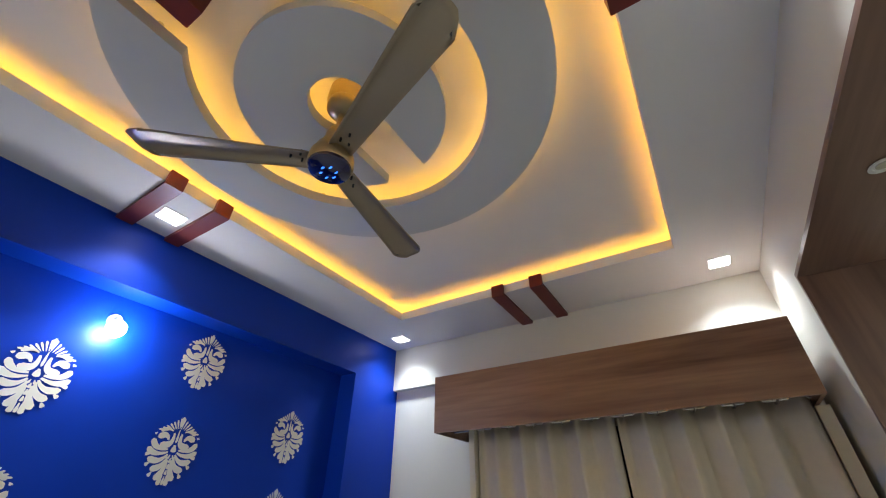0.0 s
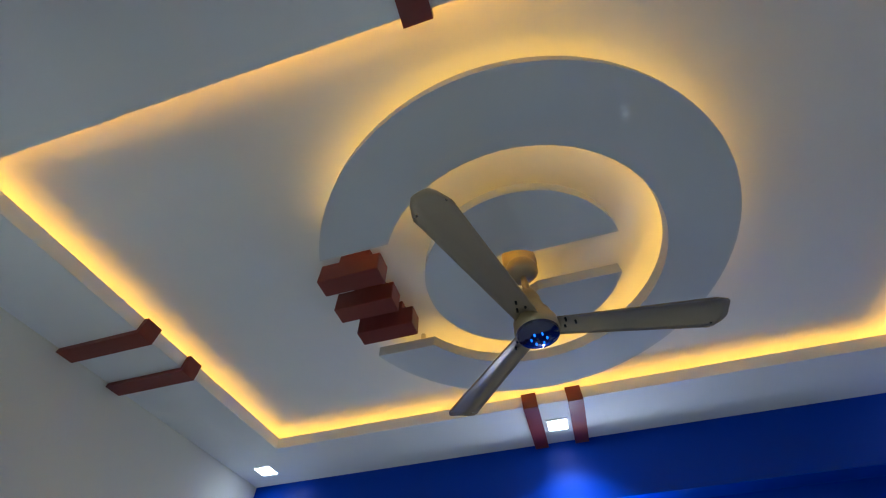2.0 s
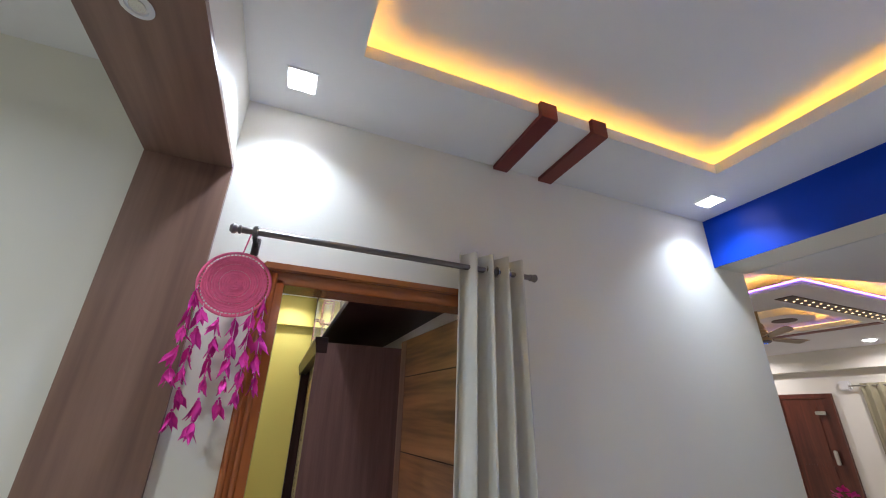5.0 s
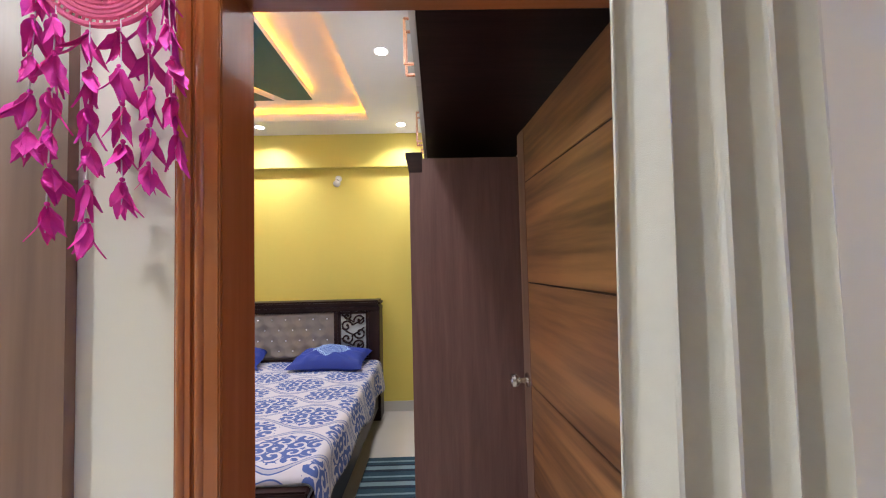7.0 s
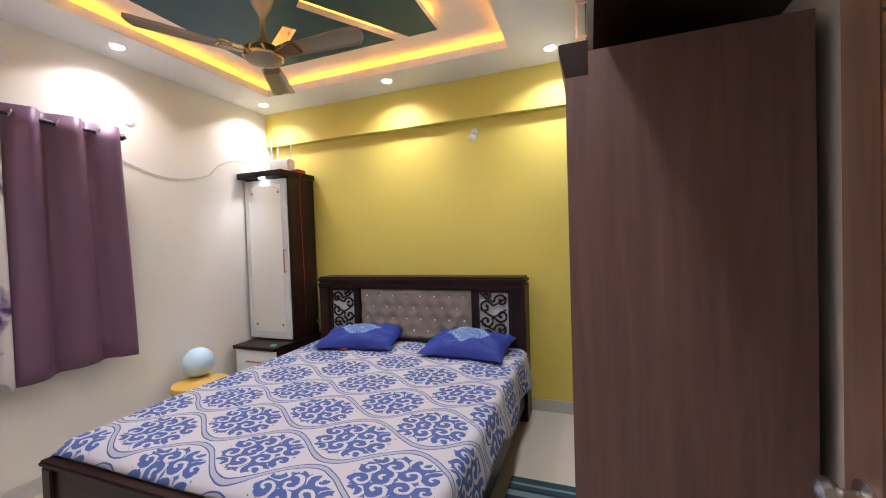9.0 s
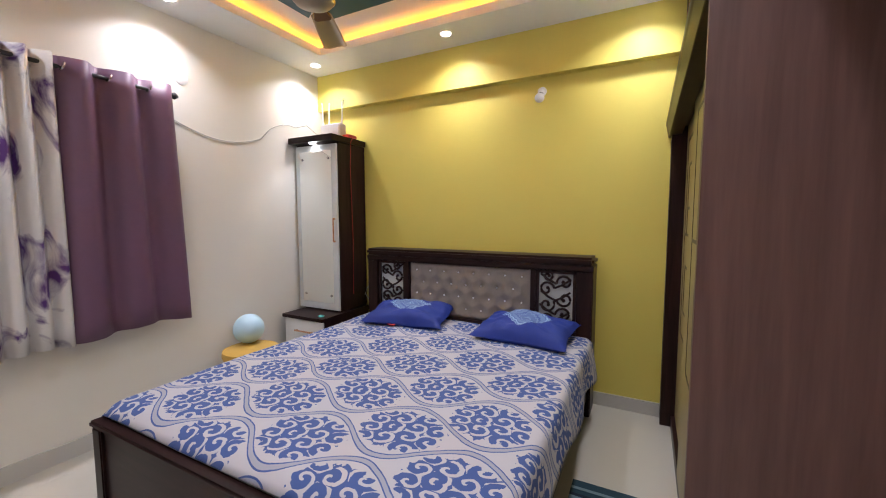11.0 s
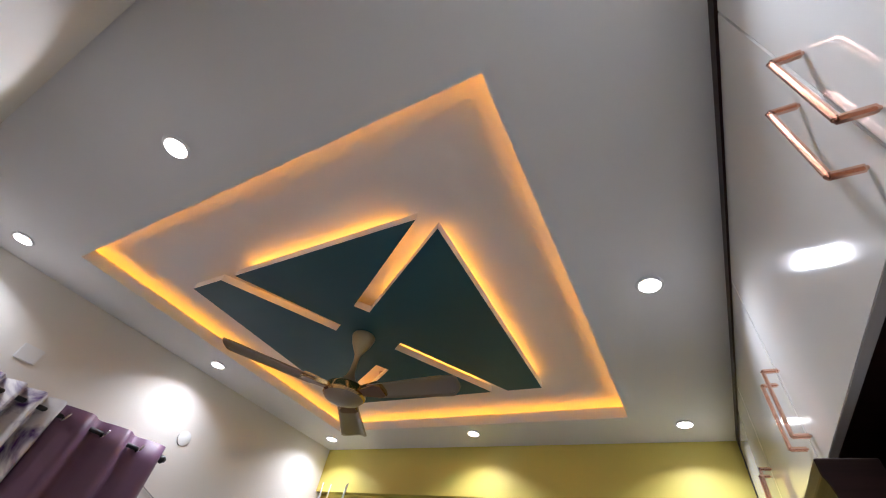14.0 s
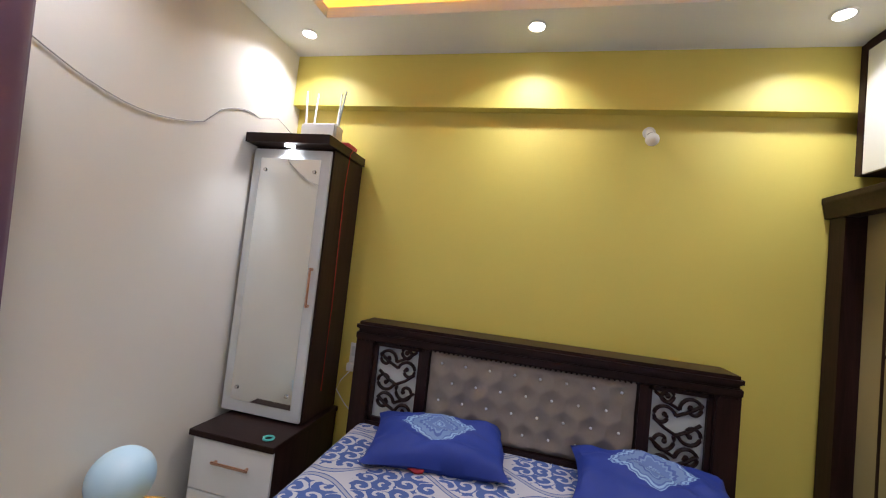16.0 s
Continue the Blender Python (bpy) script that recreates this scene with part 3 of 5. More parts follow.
# stencilled motifs on the blue wall
def plume(bm, p, c, q, w, y, side=1):
    """A comma-shaped stroke from p round c to q that swells to a round end."""
    y -= 0.000002 * len(bm.verts)
    p, c, q = (Vector((side * v[0], v[1])) for v in (p, c, q))
    left, right = [], []
    for k in range(11):
        u = k / 10
        at = p * (1 - u) ** 2 + c * 2 * u * (1 - u) + q * u * u
        n = ((c - p) * (1 - u) + (q - c) * u)
        n = Vector((-n.y, n.x)).normalized()
        h = 1.22 * w * min(0.3 + 1.1 * u, 1.0) * (1 if u < 0.85 else math.sqrt(max(0.04, 1 - ((u - 0.85) / 0.155) ** 2)))
        left.append(at + n * h)
        right.append(at - n * h)
    front = [[bm.verts.new((v.x, y, v.y)) for v in row] for row in (left, right)]
    back = [[bm.verts.new((v.x, y + 0.0015, v.y)) for v in row] for row in (left, right)]
    for k in range(10):
        bm.faces.new((front[0][k], front[0][k + 1], front[1][k + 1], front[1][k]))
        for r in (0, 1):
            bm.faces.new((front[r][k], front[r][k + 1], back[r][k + 1], back[r][k]))


def motif(x, z):
    bm = bmesh.new()
    y = 2.9575
    for s in (-1, 1):
        # scrolls of the upper half
        plume(bm, (.020, .085), (.008, .012), (.074, .030), .0125, y, s)
        plume(bm, (.040, .050), (.052, .088), (.094, .058), .0120, y, s)
        plume(bm, (.030, .094), (.060, .112), (.090, .086), .0075, y, s)
        # long plumes of the lower half
        plume(bm, (.026, .008), (.098, .000), (.112, .050), .0110, y, s)
        plume(bm, (.022, -.004), (.088, -.032), (.124, .010), .0105, y, s)
        plume(bm, (.018, -.014), (.052, -.066), (.108, -.036), .0115, y, s)
        plume(bm, (.014, -.024), (.026, -.086), (.080, -.082), .0120, y, s)
        plume(bm, (.011, -.040), (.012, -.100), (.046, -.128), .0120, y, s)
        # drops along the rim
        for p, q, w in (((.100, -.020), (.126, -.022), .0065), ((.092, -.058), (.110, -.070), .0070), ((.066, -.098), (.078, -.116), .0070),
                        ((.108, .068), (.112, .078), .0065), ((.012, -.105), (.020, -.152), .0085), ((.006, -.016), (.012, -.034), .0040)):
            plume(bm, p, ((p[0] + q[0]) / 2, (p[1] + q[1]) / 2), q, w, y, s)
        # fan under the tip
        for k in range(7):
            t = k / 6
            p, q = (0.003 + 0.052 * t, 0.108 - 0.012 * t), (0.010 + 0.096 * t, 0.160 - 0.066 * t)
            plume(bm, p, ((p[0] + q[0]) / 2, (p[1] + q[1]) / 2), q, .0034, y, s)
    for z0, z1, w in ((.030, -.004, .011), (.118, .168, .006), (.104, .040, .0045), (-.030, -.052, .005), (-.056, -.080, .005), (-.084, -.106, .005), (-.112, -.150, .005)):
        plume(bm, (0, z0), (0, (z0 + z1) / 2), (0, z1), w, y)
    bmesh.ops.transform(bm, matrix=Matrix.Translation((x, 0, z)), verts=bm.verts)
    tagged(part("wall_motif", bm, STENCIL), "cream stencilled leaf motif on the blue wall", "wall decal", "stencil motifs")


for x, zs in ((2.03, (2.05, 1.58, 1.11)), (2.705, (2.30, 1.83, 1.36)), (3.405, (1.99, 1.53, 1.06))):
    for z in zs:
        motif(x, z)


def bulb_holder(at, lit, name, label, face):
    """A slanting wall holder with an LED bulb; face: the direction from the wall."""
    t = thing(name, label, "wall bulb", at=at)
    bm = bmesh.new()
    lathe(bm, [(0.034, 0), (0.034, 0.01), (0.026, 0.016)], n=28)
    part("base_plate", bm, PLASTIC, t, smooth=True)
    d = Vector((0, -0.9, 1)).normalized()
    bm = bmesh.new()
    cyl(bm, Vector((0, 0, 0.006)), Vector((0, 0, 0.012)) + d * 0.06, 0.022, 0.019, n=20)
    part("holder", bm, PLASTIC, t, smooth=True)
    bm = bmesh.new()
    if not lit:
        ring_c = Vector((0, 0, 0.012)) + d * 0.052
        cyl(bm, ring_c, ring_c + d * 0.012, 0.0215, n=20)
        part("collar", bm, BLACK, t, "dark holder collar", smooth=True)
        bm = bmesh.new()
    c = d * (0.085 if lit else 0.098)
    ball(bm, (c.x, c.y, c.z + 0.012), 0.043 if lit else 0.036, n=20)
    part("bulb", bm, BULB if lit else PLASTIC, t, "lit LED bulb" if lit else "unlit LED bulb", smooth=True)
    return t


BULB = mat("bulb_light", (0.9, 0.9, 0.9), 0.4, emit=(0.95, 0.97, 1.0), strength=140.0)
bulb_holder(pose(2.20, 2.96, 2.37, 90, 0, 0), True, "wall_bulb", "lit white LED bulb in a slanting wall holder", None)

# door frame, rod, curtain and dream catcher at the bedroom door
fr = thing("door_1", "polished brown wooden door frame with a moulded architrave", "door frame")
fr["kind"] = "structure"
for y0, y1, s in ((0.20, 0.28, 1), (1.09, 1.17, -1)):
    inner = y1 if s > 0 else y0
    bm = bmesh.new()
    box(bm, -0.11, 0.018, y0, y1, 0, 2.02, 0.002)
    box(bm, 0.0, 0.026, min(y0 - 0.002, y0 + 0.035) if s > 0 else y1 - 0.035, y0 + 0.035 if s > 0 else y1 + 0.002, 0, 2.07, 0.006)
    box(bm, 0.018, 0.026, min(inner, inner - s * 0.03), max(inner, inner - s * 0.03), 0, 2.04, 0.003)
    for o in (0.012, 0.044):
        yy = y0 + o if s > 0 else y1 - o
        cyl(bm, (0.020, yy, 0), (0.020, yy, 2.06), 0.010, n=18)
    part("jamb", bm, FRAMEW, fr, smooth=True)
bm = bmesh.new()
box(bm, -0.11, 0.018, 0.20, 1.17, 2.022, 2.098, 0.002)
box(bm, 0.0, 0.034, 0.198, 1.172, 2.071, 2.102, 0.006)
box(bm, 0.018, 0.026, 0.25, 1.12, 2.02, 2.05, 0.003)
part("head", bm, wood("polished_head_wood", (0.22, 0.062, 0.018), (0.34, 0.115, 0.036), "Y", 0.25, 1.0, coat=0.5, contrast=0.9), fr)

leaf = thing("door_leaf", "brown woodgrain flush door standing open into the bedroom", "door", at=pose(-0.118, 1.085, 0.01, 0, 0, 180 + 3.6))
boxes("core", WENGE, (0.0, 0.80, -0.014, 0.014, 0, 2.0), parent=leaf)
zs = [0.0, 0.18, 0.58, 0.98, 1.38, 1.78, 2.0]
for i in range(6):
    boxes("panel", LEAF, (0.0, 0.705, -0.018, 0.018, zs[i] + 0.003, zs[i + 1] - 0.003), parent=leaf, bevel=0.0015)
boxes("stile", PORTAL, (0.708, 0.802, -0.018, 0.018, 0, 2.0), parent=leaf, label="plain brown stile", bevel=0.002)
for s in (-1, 1):
    bm = bmesh.new()
    lathe(bm, [(0.028, 0.0), (0.028, 0.006), (0.011, 0.01), (0.010, 0.035), (0.02, 0.042), (0.027, 0.055), (0.024, 0.068), (0.008, 0.073)], n=24)
    bmesh.ops.transform(bm, matrix=Matrix.Translation((0.745, s * 0.018, 0.99)) @ Matrix.Rotation(radians(-90 * s), 4, "X"), verts=bm.verts)
    part("door_knob", bm, STEEL, leaf, "round steel door knob", smooth=True)

rod = thing("curtain_rod", "gunmetal curtain rod with an ivory curtain pushed aside", "curtain")
bm = bmesh.new()
cyl(bm, (0.104, 0.11, 2.18), (0.104, 1.315, 2.18), 0.0125)
part("pole", bm, RODM, rod, smooth=True)
for y, s in ((0.11, -1), (1.315, 1)):
    bm = bmesh.new()
    lathe(bm, [(0.014, 0), (0.02, 0.004), (0.02, 0.012), (0.012, 0.016), (0.022, 0.024), (0.024, 0.034), (0.014, 0.044)], n=20)
    bmesh.ops.transform(bm, matrix=Matrix.Translation((0.104, y, 2.18)) @ Matrix.Rotation(radians(-90 * s), 4, "X"), verts=bm.verts)
    bmesh.ops.scale(bm, vec=(0.8, 0.9, 0.8), space=Matrix.Translation((-0.104, -y, -2.18)), verts=bm.verts)
    part("finial", bm, RODM, rod, smooth=True)
for y in (0.155, 1.27):
    bm = bmesh.new()
    box(bm, 0.0, 0.008, y - 0.014, y + 0.014, 2.125, 2.195, 0.003)
    box(bm, 0.008, 0.105, y - 0.008, y + 0.008, 2.155, 2.168, 0.003)
    box(bm, 0.088, 0.12, y - 0.01, y + 0.01, 2.164, 2.198, 0.004)
    part("bracket", bm, RODM, rod)
cloth("curtain_panel", CURTW, (0.104, 0.966), (0.104, 1.285), 0.06, 2.245, 4.2, 0.042, rod, 4, flare=0.2)
for k in range(5):
    bm = bmesh.new()
    lathe(bm, [(0.017, -0.004), (0.025, -0.003), (0.025, 0.003), (0.017, 0.004)], n=18)
    bmesh.ops.transform(bm, matrix=Matrix.Translation((0.104, 1.035 + 0.056 * k, 2.18)) @ Matrix.Rotation(radians(90), 4, "X"), verts=bm.verts)
    part("eyelet", bm, STEEL, rod)

dc = thing("dream_catcher", "pink crochet dream catcher with magenta feathers hung on a rod", "wall hanging", at=pose(0.085, 0.125, 1.985))
bm = bmesh.new()
CR = 0.112


def torus(bm, R, r, n=64, k=6, x=0.0):
    ring = [[bm.verts.new((x + r * math.sin(2 * math.pi * j / k), (R + r * math.cos(2 * math.pi * j / k)) * math.cos(2 * math.pi * i / n), (R + r * math.cos(2 * math.pi * j / k)) * math.sin(2 * math.pi * i / n))) for j in range(k)] for i in range(n)]
    for i in range(n):
        for j in range(k):
            bm.faces.new((ring[i][j], ring[(i + 1) % n][j], ring[(i + 1) % n][(j + 1) % k], ring[i][(j + 1) % k]))


torus(bm, CR, 0.005)
part("hoop", bm, PINK, dc, smooth=True)
bm = bmesh.new()
for R, r in ((0.098, 0.0045), (0.091, 0.0045), (0.083, 0.0045), (0.075, 0.0035), (0.066, 0.0045), (0.059, 0.0045), (0.052, 0.0035), (0.043, 0.0045), (0.036, 0.0045), (0.028, 0.004), (0.020, 0.005), (0.012, 0.005), (0.004, 0.004)):
    torus(bm, R, r, 48, 6)
for k in range(56):
    a = 2 * math.pi * k / 56
    cyl(bm, (0, 0.07 * math.cos(a), 0.07 * math.sin(a)), (0, 0.111 * math.cos(a), 0.111 * math.sin(a)), 0.0022, n=5)
for k in range(40):
    a = 2 * math.pi * k / 40
    cyl(bm, (0, 0.02 * math.cos(a), 0.02 * math.sin(a)), (0, 0.075 * math.cos(a), 0.075 * math.sin(a)), 0.002, n=5)
part("crochet_web", bm, PINK, dc, smooth=True)
bm = bmesh.new()
cyl(bm, (0.012, 0.005, 0.112), (0.02, 0.02, 0.20), 0.0025, n=6)
part("hanging_cord", bm, PINK, dc)


def feather_mesh(seed):
    rnd = random.Random(seed)
    bm = bmesh.new()
    for k in range(5):
        a = rnd.uniform(0, 6.28)
        L, sp, w = rnd.uniform(0.04, 0.07), rnd.uniform(0.012, 0.048), rnd.uniform(0.008, 0.016)
        dv = Vector((math.cos(a) * 0.5, math.sin(a), 0))
        side = Vector((-dv.y, dv.x, 0.0)).normalized()
        if abs(side.y) < 0.3:
            side = Vector((0, 1, 0))
        rows = []
        for i in range(7):
            s = i / 6
            c = dv * sp * s ** 1.6 + Vector((0, 0, -L * s))
            h = w * math.sin(math.pi * min(1, 0.12 + s * 0.9)) * rnd.uniform(0.75, 1.1)
            rows.append((bm.verts.new(c - side * h), bm.verts.new(c + Vector((0.003, 0, 0))), bm.verts.new(c + side * h)))
        for p, q in zip(rows, rows[1:]):
            bm.faces.new((p[0], p[1], q[1], q[0]))
            bm.faces.new((p[1], p[2], q[2], q[1]))
    ball(bm, (0, 0, 0.004), 0.004, n=8)
    return bm


fm = [part("feather", feather_mesh(40 + k), FEATHER, dc) for k in range(6)]
meshes = [o.data for o in fm]
strands = [(-0.105, -0.02, 5), (-0.075, -0.08, 6), (-0.02, -0.108, 6), (0.03, -0.105, 5), (0.072, -0.08, 5), (0.105, -0.03, 5)]
rnd = random.Random(7)
cnt = 0
for y, z, n in strands:
    bm = bmesh.new()
    cyl(bm, (0.004, y, z), (0.004, y * 1.15, z - 0.062 * n), 0.0012, n=5)
    part("strand", bm, PLASTIC, dc, "thin white beaded strand")
    for k in range(n):
        m = pose(0.004, y * (1 + 0.15 * k / n) + rnd.uniform(-0.004, 0.004), z - 0.02 - 0.062 * k, rnd.uniform(-12, 12), 0, rnd.uniform(0, 360))
        if cnt < len(fm):
            fm[cnt].matrix_basis = m
        else:
            o = new("feather", meshes[cnt % len(meshes)])
            o.parent, o.matrix_basis = dc, m
        cnt += 1


# small round lamps in the portal soffit
for x in (0.69, 2.94):
    t = thing("portal_spot", "small round unlit spotlight in the wooden soffit", "spotlight", "portal spotlights")
    bm = bmesh.new()
    lathe(bm, [(0.034, 0), (0.037, -0.004), (0.026, -0.006), (0.024, -0.001)], (x, -0.14, 2.4645), 28)
    part("bezel", bm, PLASTIC, t, smooth=True)
    bm = bmesh.new()
    cyl(bm, (x, -0.14, 2.4635), (x, -0.14, 2.4605), 0.018, n=20)
    part("lens", bm, STEEL, t)


# ---- the hall behind the opening ----
bm = bmesh.new()
slab(bm, [(0.03, 3.081), (1.54, 3.081), (1.54, 4.398), (0.38, 4.398)], 2.5, 2.9)
struct(part("ceiling_opening", bm, WHITE), "white dropped ceiling with slanting red slots", "ceiling")
SLOT = mat("slot_led", (0.9, 0.6, 0.4), 0.4, emit=(1.0, 0.34, 0.15), strength=3.0)
for x, y in ((0.93, 3.27), (0.70, 3.62), (1.08, 3.78), (0.76, 4.1), (1.18, 3.5)):
    t = thing("slot_light", "narrow maroon slot light in the dropped ceiling", "slot light", "slot lights")
    boxes("recess", RED, (x, x + 0.34, y, y + 0.06, 2.494, 2.4995), parent=t)
    bm = bmesh.new()
    cyl(bm, (x + 0.17, y + 0.03, 2.491), (x + 0.17, y + 0.03, 2.494), 0.012, n=16)
    part("lens", bm, SLOT, t)
struct(boxes("wall_hall_far", CREAM, (-6.2, 0.6, 9.3, 9.42, 0, 3.1), (-6.2, 0.6, 9.12, 9.3, 2.47, 3.1)), "cream far wall of the hall with a beam")
struct(boxes("wall_hall_west", CREAM, (-6.3, -6.2, 2.96, 9.42, 0, 3.1)), "cream side wall of the hall")
struct(boxes("wall_hall_south", CREAM, (-6.2, -WT - 0.002, 2.96, 3.08, 0, 3.1)), "cream wall between bedroom and hall")
struct(boxes("wall_hall_east", CREAM, (1.54, 1.66, 3.08, 4.4, 0, 2.5), (0.42, 1.66, 4.4, 4.52, 0, 3.1), (0.42, 0.54, 4.52, 9.3, 0, 3.1)), "cream wall closing the hall")
struct(boxes("ceiling_hall", WHITE, (-6.2, 1.6, 3.08, 9.12, 2.92, 3.02), (-6.2, 0.42, 7.48, 9.12, 2.80, 2.92), (-6.2, -3.2, 3.08, 7.48, 2.80, 2.92)), "white hall ceiling with a stepped tray", "ceiling")
t = thing("hall_panel", "white framed ceiling panel with a perforated brown band", "ceiling panel")
for q in ((-2.5, -0.36, 4.53, 5.25), (-2.5, -0.36, 6.75, 7.2), (-2.5, -1.95, 5.25, 6.75), (-0.92, -0.36, 5.25, 6.75)):
    boxes("plate", WHITE, (*q, 2.75, 2.80), parent=t)
each("hanger", WHITE, (-2.2, -2.1, 4.9, 5.0, 2.80, 2.92), (-0.7, -0.6, 4.9, 5.0, 2.80, 2.92), (-2.2, -2.1, 6.9, 7.0, 2.80, 2.92), (-0.7, -0.6, 6.9, 7.0, 2.80, 2.92), parent=t)
BAND = mat("brown_band", (0.05, 0.018, 0.014), 0.4)
boxes("band", BAND, (-0.78, -0.62, 4.85, 7.15, 2.744, 2.75), parent=t)
boxes("band", RED, (-2.4, -0.85, 6.9, 7.04, 2.744, 2.75), parent=t)
DOT = mat("perforation_light", (0.9, 0.7, 0.4), 0.4, emit=(1.0, 0.70, 0.34), strength=2.5)
for k in range(17):
    for j in (0, 1):
        bm = bmesh.new()
        cyl(bm, (-0.735 + 0.07 * j, 4.95 + 0.13 * k + 0.06 * j, 2.740), (-0.735 + 0.07 * j, 4.95 + 0.13 * k + 0.06 * j, 2.744), 0.010, n=10)
        part("perforation", bm, DOT, t)
bm = bmesh.new()
lathe(bm, [(0.30, 2.92), (0.30, 2.80), (0.27, 2.79), (0.001, 2.79)], (-1.40, 6.12, 0), 48)
part("rose", bm, WHITE, t, smooth=True)
bm = bmesh.new()
cyl(bm, (-1.40, 6.12, 2.783), (-1.40, 6.12, 2.79), 0.13, n=40)
part("rose_centre", bm, BAND, t)
led = thing("led_strip", "amber and violet LED strips in the hall ceiling", "light strip")
each("led_tape", LEDO, (-2.5, -0.42, 4.58, 4.60, 2.801, 2.807), (-0.42, -0.40, 4.6, 7.1, 2.801, 2.807), (-1.95, -0.92, 6.78, 6.80, 2.801, 2.807), (-0.90, -0.88, 5.25, 6.75, 2.801, 2.807), (-1.98, -1.96, 5.25, 6.75, 2.801, 2.807), parent=led)
each("led_tape", LEDP, (-2.5, -0.36, 4.524, 4.530, 2.785, 2.799), (-0.36, -0.354, 4.53, 7.2, 2.785, 2.799), (-3.2, 0.41, 7.470, 7.478, 2.81, 2.825), parent=led)
ceiling_fan("ceiling_fan", (-1.18, 5.2), 2.90, 2.42, (80, 200, 320), 0.6, "champagne coloured fan in the hall", "smart")
for x, y in ((-1.62, 8.55), (-3.6, 8.55), (-4.2, 5.2), (-4.2, 3.6)):
    t = thing("downlight", "round white LED downlight in the hall ceiling", "downlight", "hall downlights")
    bm = bmesh.new()
    cyl(bm, (x, y, 2.785), (x, y, 2.80), 0.07, n=24)
    part("lens", bm, LEDB, t)
    area("downlight_lamp", x, y, 2.78, 0.12, 0.12, 13, (1.0, 0.93, 0.86), spread=160)
d = thing("door_2", "dark reddish brown panelled front door with steel fittings", "door")
d["kind"] = "structure"
MAH = wood("mahogany_door", (0.07, 0.016, 0.008), (0.13, 0.032, 0.016), "Z", 0.3, 1.0, coat=0.3)
boxes("frame", MAH, (-3.55, -3.45, 9.24, 9.298, 0, 2.1), (-2.76, -2.66, 9.24, 9.298, 0, 2.1), (-3.45, -2.76, 9.24, 9.298, 2.02, 2.1), parent=d)
boxes("leaf", MAH, (-3.448, -2.762, 9.26, 9.297, 0, 2.018), parent=d)
boxes("handle", STEEL, (-2.86, -2.80, 9.19, 9.262, 0.98, 1.2), parent=d, bevel=0.01)
boxes("closer", STEEL, (-2.95, -2.79, 9.20, 9.262, 1.75, 1.81), parent=d, bevel=0.008)
each("panel", MAH, (-3.36, -2.92, 9.248, 9.262, 0.25, 0.95), (-3.36, -2.92, 9.248, 9.262, 1.05, 1.9), parent=d, bevel=0.006)
c = thing("curtain", "olive beige curtain beside the front door", "curtain")
bm = bmesh.new()
cyl(bm, (-2.35, 9.2, 2.20), (-0.6, 9.2, 2.20), 0.012)
part("curtain_rod", bm, STEEL, c)
cloth("curtain_panel", mat("olive_curtain_cloth", (0.30, 0.27, 0.17), 0.85, scale=30, var=0.06), (-2.2, 9.2), (-1.62, 9.2), 0.1, 2.24, 4, 0.035, c, 9)["label"] = "plain olive panel"
HALLC = c
b = boxes("chime_box", PLASTIC, (-2.5, -2.34, 9.22, 9.3, 2.13, 2.29), bevel=0.02)
tagged(b, "white door chime box on the hall wall", "door chime")

d = thing("door_3", "brown wooden door with a steel rod above it in the passage", "door")
d["kind"] = "structure"
boxes("frame", MAH, (0.58, 0.66, 4.36, 4.398, 0, 2.07), (1.38, 1.46, 4.36, 4.398, 0, 2.07), (0.66, 1.38, 4.36, 4.398, 1.99, 2.07), parent=d)
boxes("leaf", MAH, (0.662, 1.378, 4.375, 4.397, 0, 1.988), parent=d)
bm = bmesh.new()
cyl(bm, (0.47, 4.30, 2.16), (1.52, 4.30, 2.16), 0.013)
box(bm, 0.53, 0.55, 4.30, 4.4, 2.14, 2.16)
part("rod", bm, STEEL, d)

# side table with flowers in the hall
tb = thing("side_table", "small dark wooden side table in the hall", "table", at=pose(-1.05, 5.5, 0))
boxes("tabletop", WENGEX, (-0.3, 0.3, -0.25, 0.25, 0.68, 0.71), parent=tb, bevel=0.004)
for x, y in ((-0.27, -0.22), (0.23, -0.22), (-0.27, 0.18), (0.23, 0.18)):
    boxes("leg", WENGE, (x, x + 0.04, y, y + 0.04, 0, 0.68), parent=tb)
fl = thing("flower_vase", "pink artificial flowers in a pale blue vase on the table", "flowers", at=pose(-1.05, 5.5, 0.71))
bm = bmesh.new()
lathe(bm, [(0.04, 0), (0.06, 0.04), (0.045, 0.1), (0.035, 0.12)], n=24)
part("vase", bm, mat("pale_blue_ceramic", (0.25, 0.45, 0.6), 0.2), fl, smooth=True)
rnd = random.Random(21)
bm = bmesh.new()
for k in range(90):
    v = Vector((rnd.gauss(0, 1), rnd.gauss(0, 1), rnd.gauss(0, 0.8))).normalized() * rnd.uniform(0.07, 0.15)
    c0 = Vector((0, 0, 0.2)) + v
    ax, bx = v.normalized().cross(Vector((0.3, 0.2, 1))).normalized() * 0.03, v.normalized() * 0.022
    vs = [bm.verts.new(c0 + q) for q in (ax, bx + ax * 0.2, -ax, -bx)]
    bm.faces.new(vs)
part("blossoms", bm, FEATHER, fl)

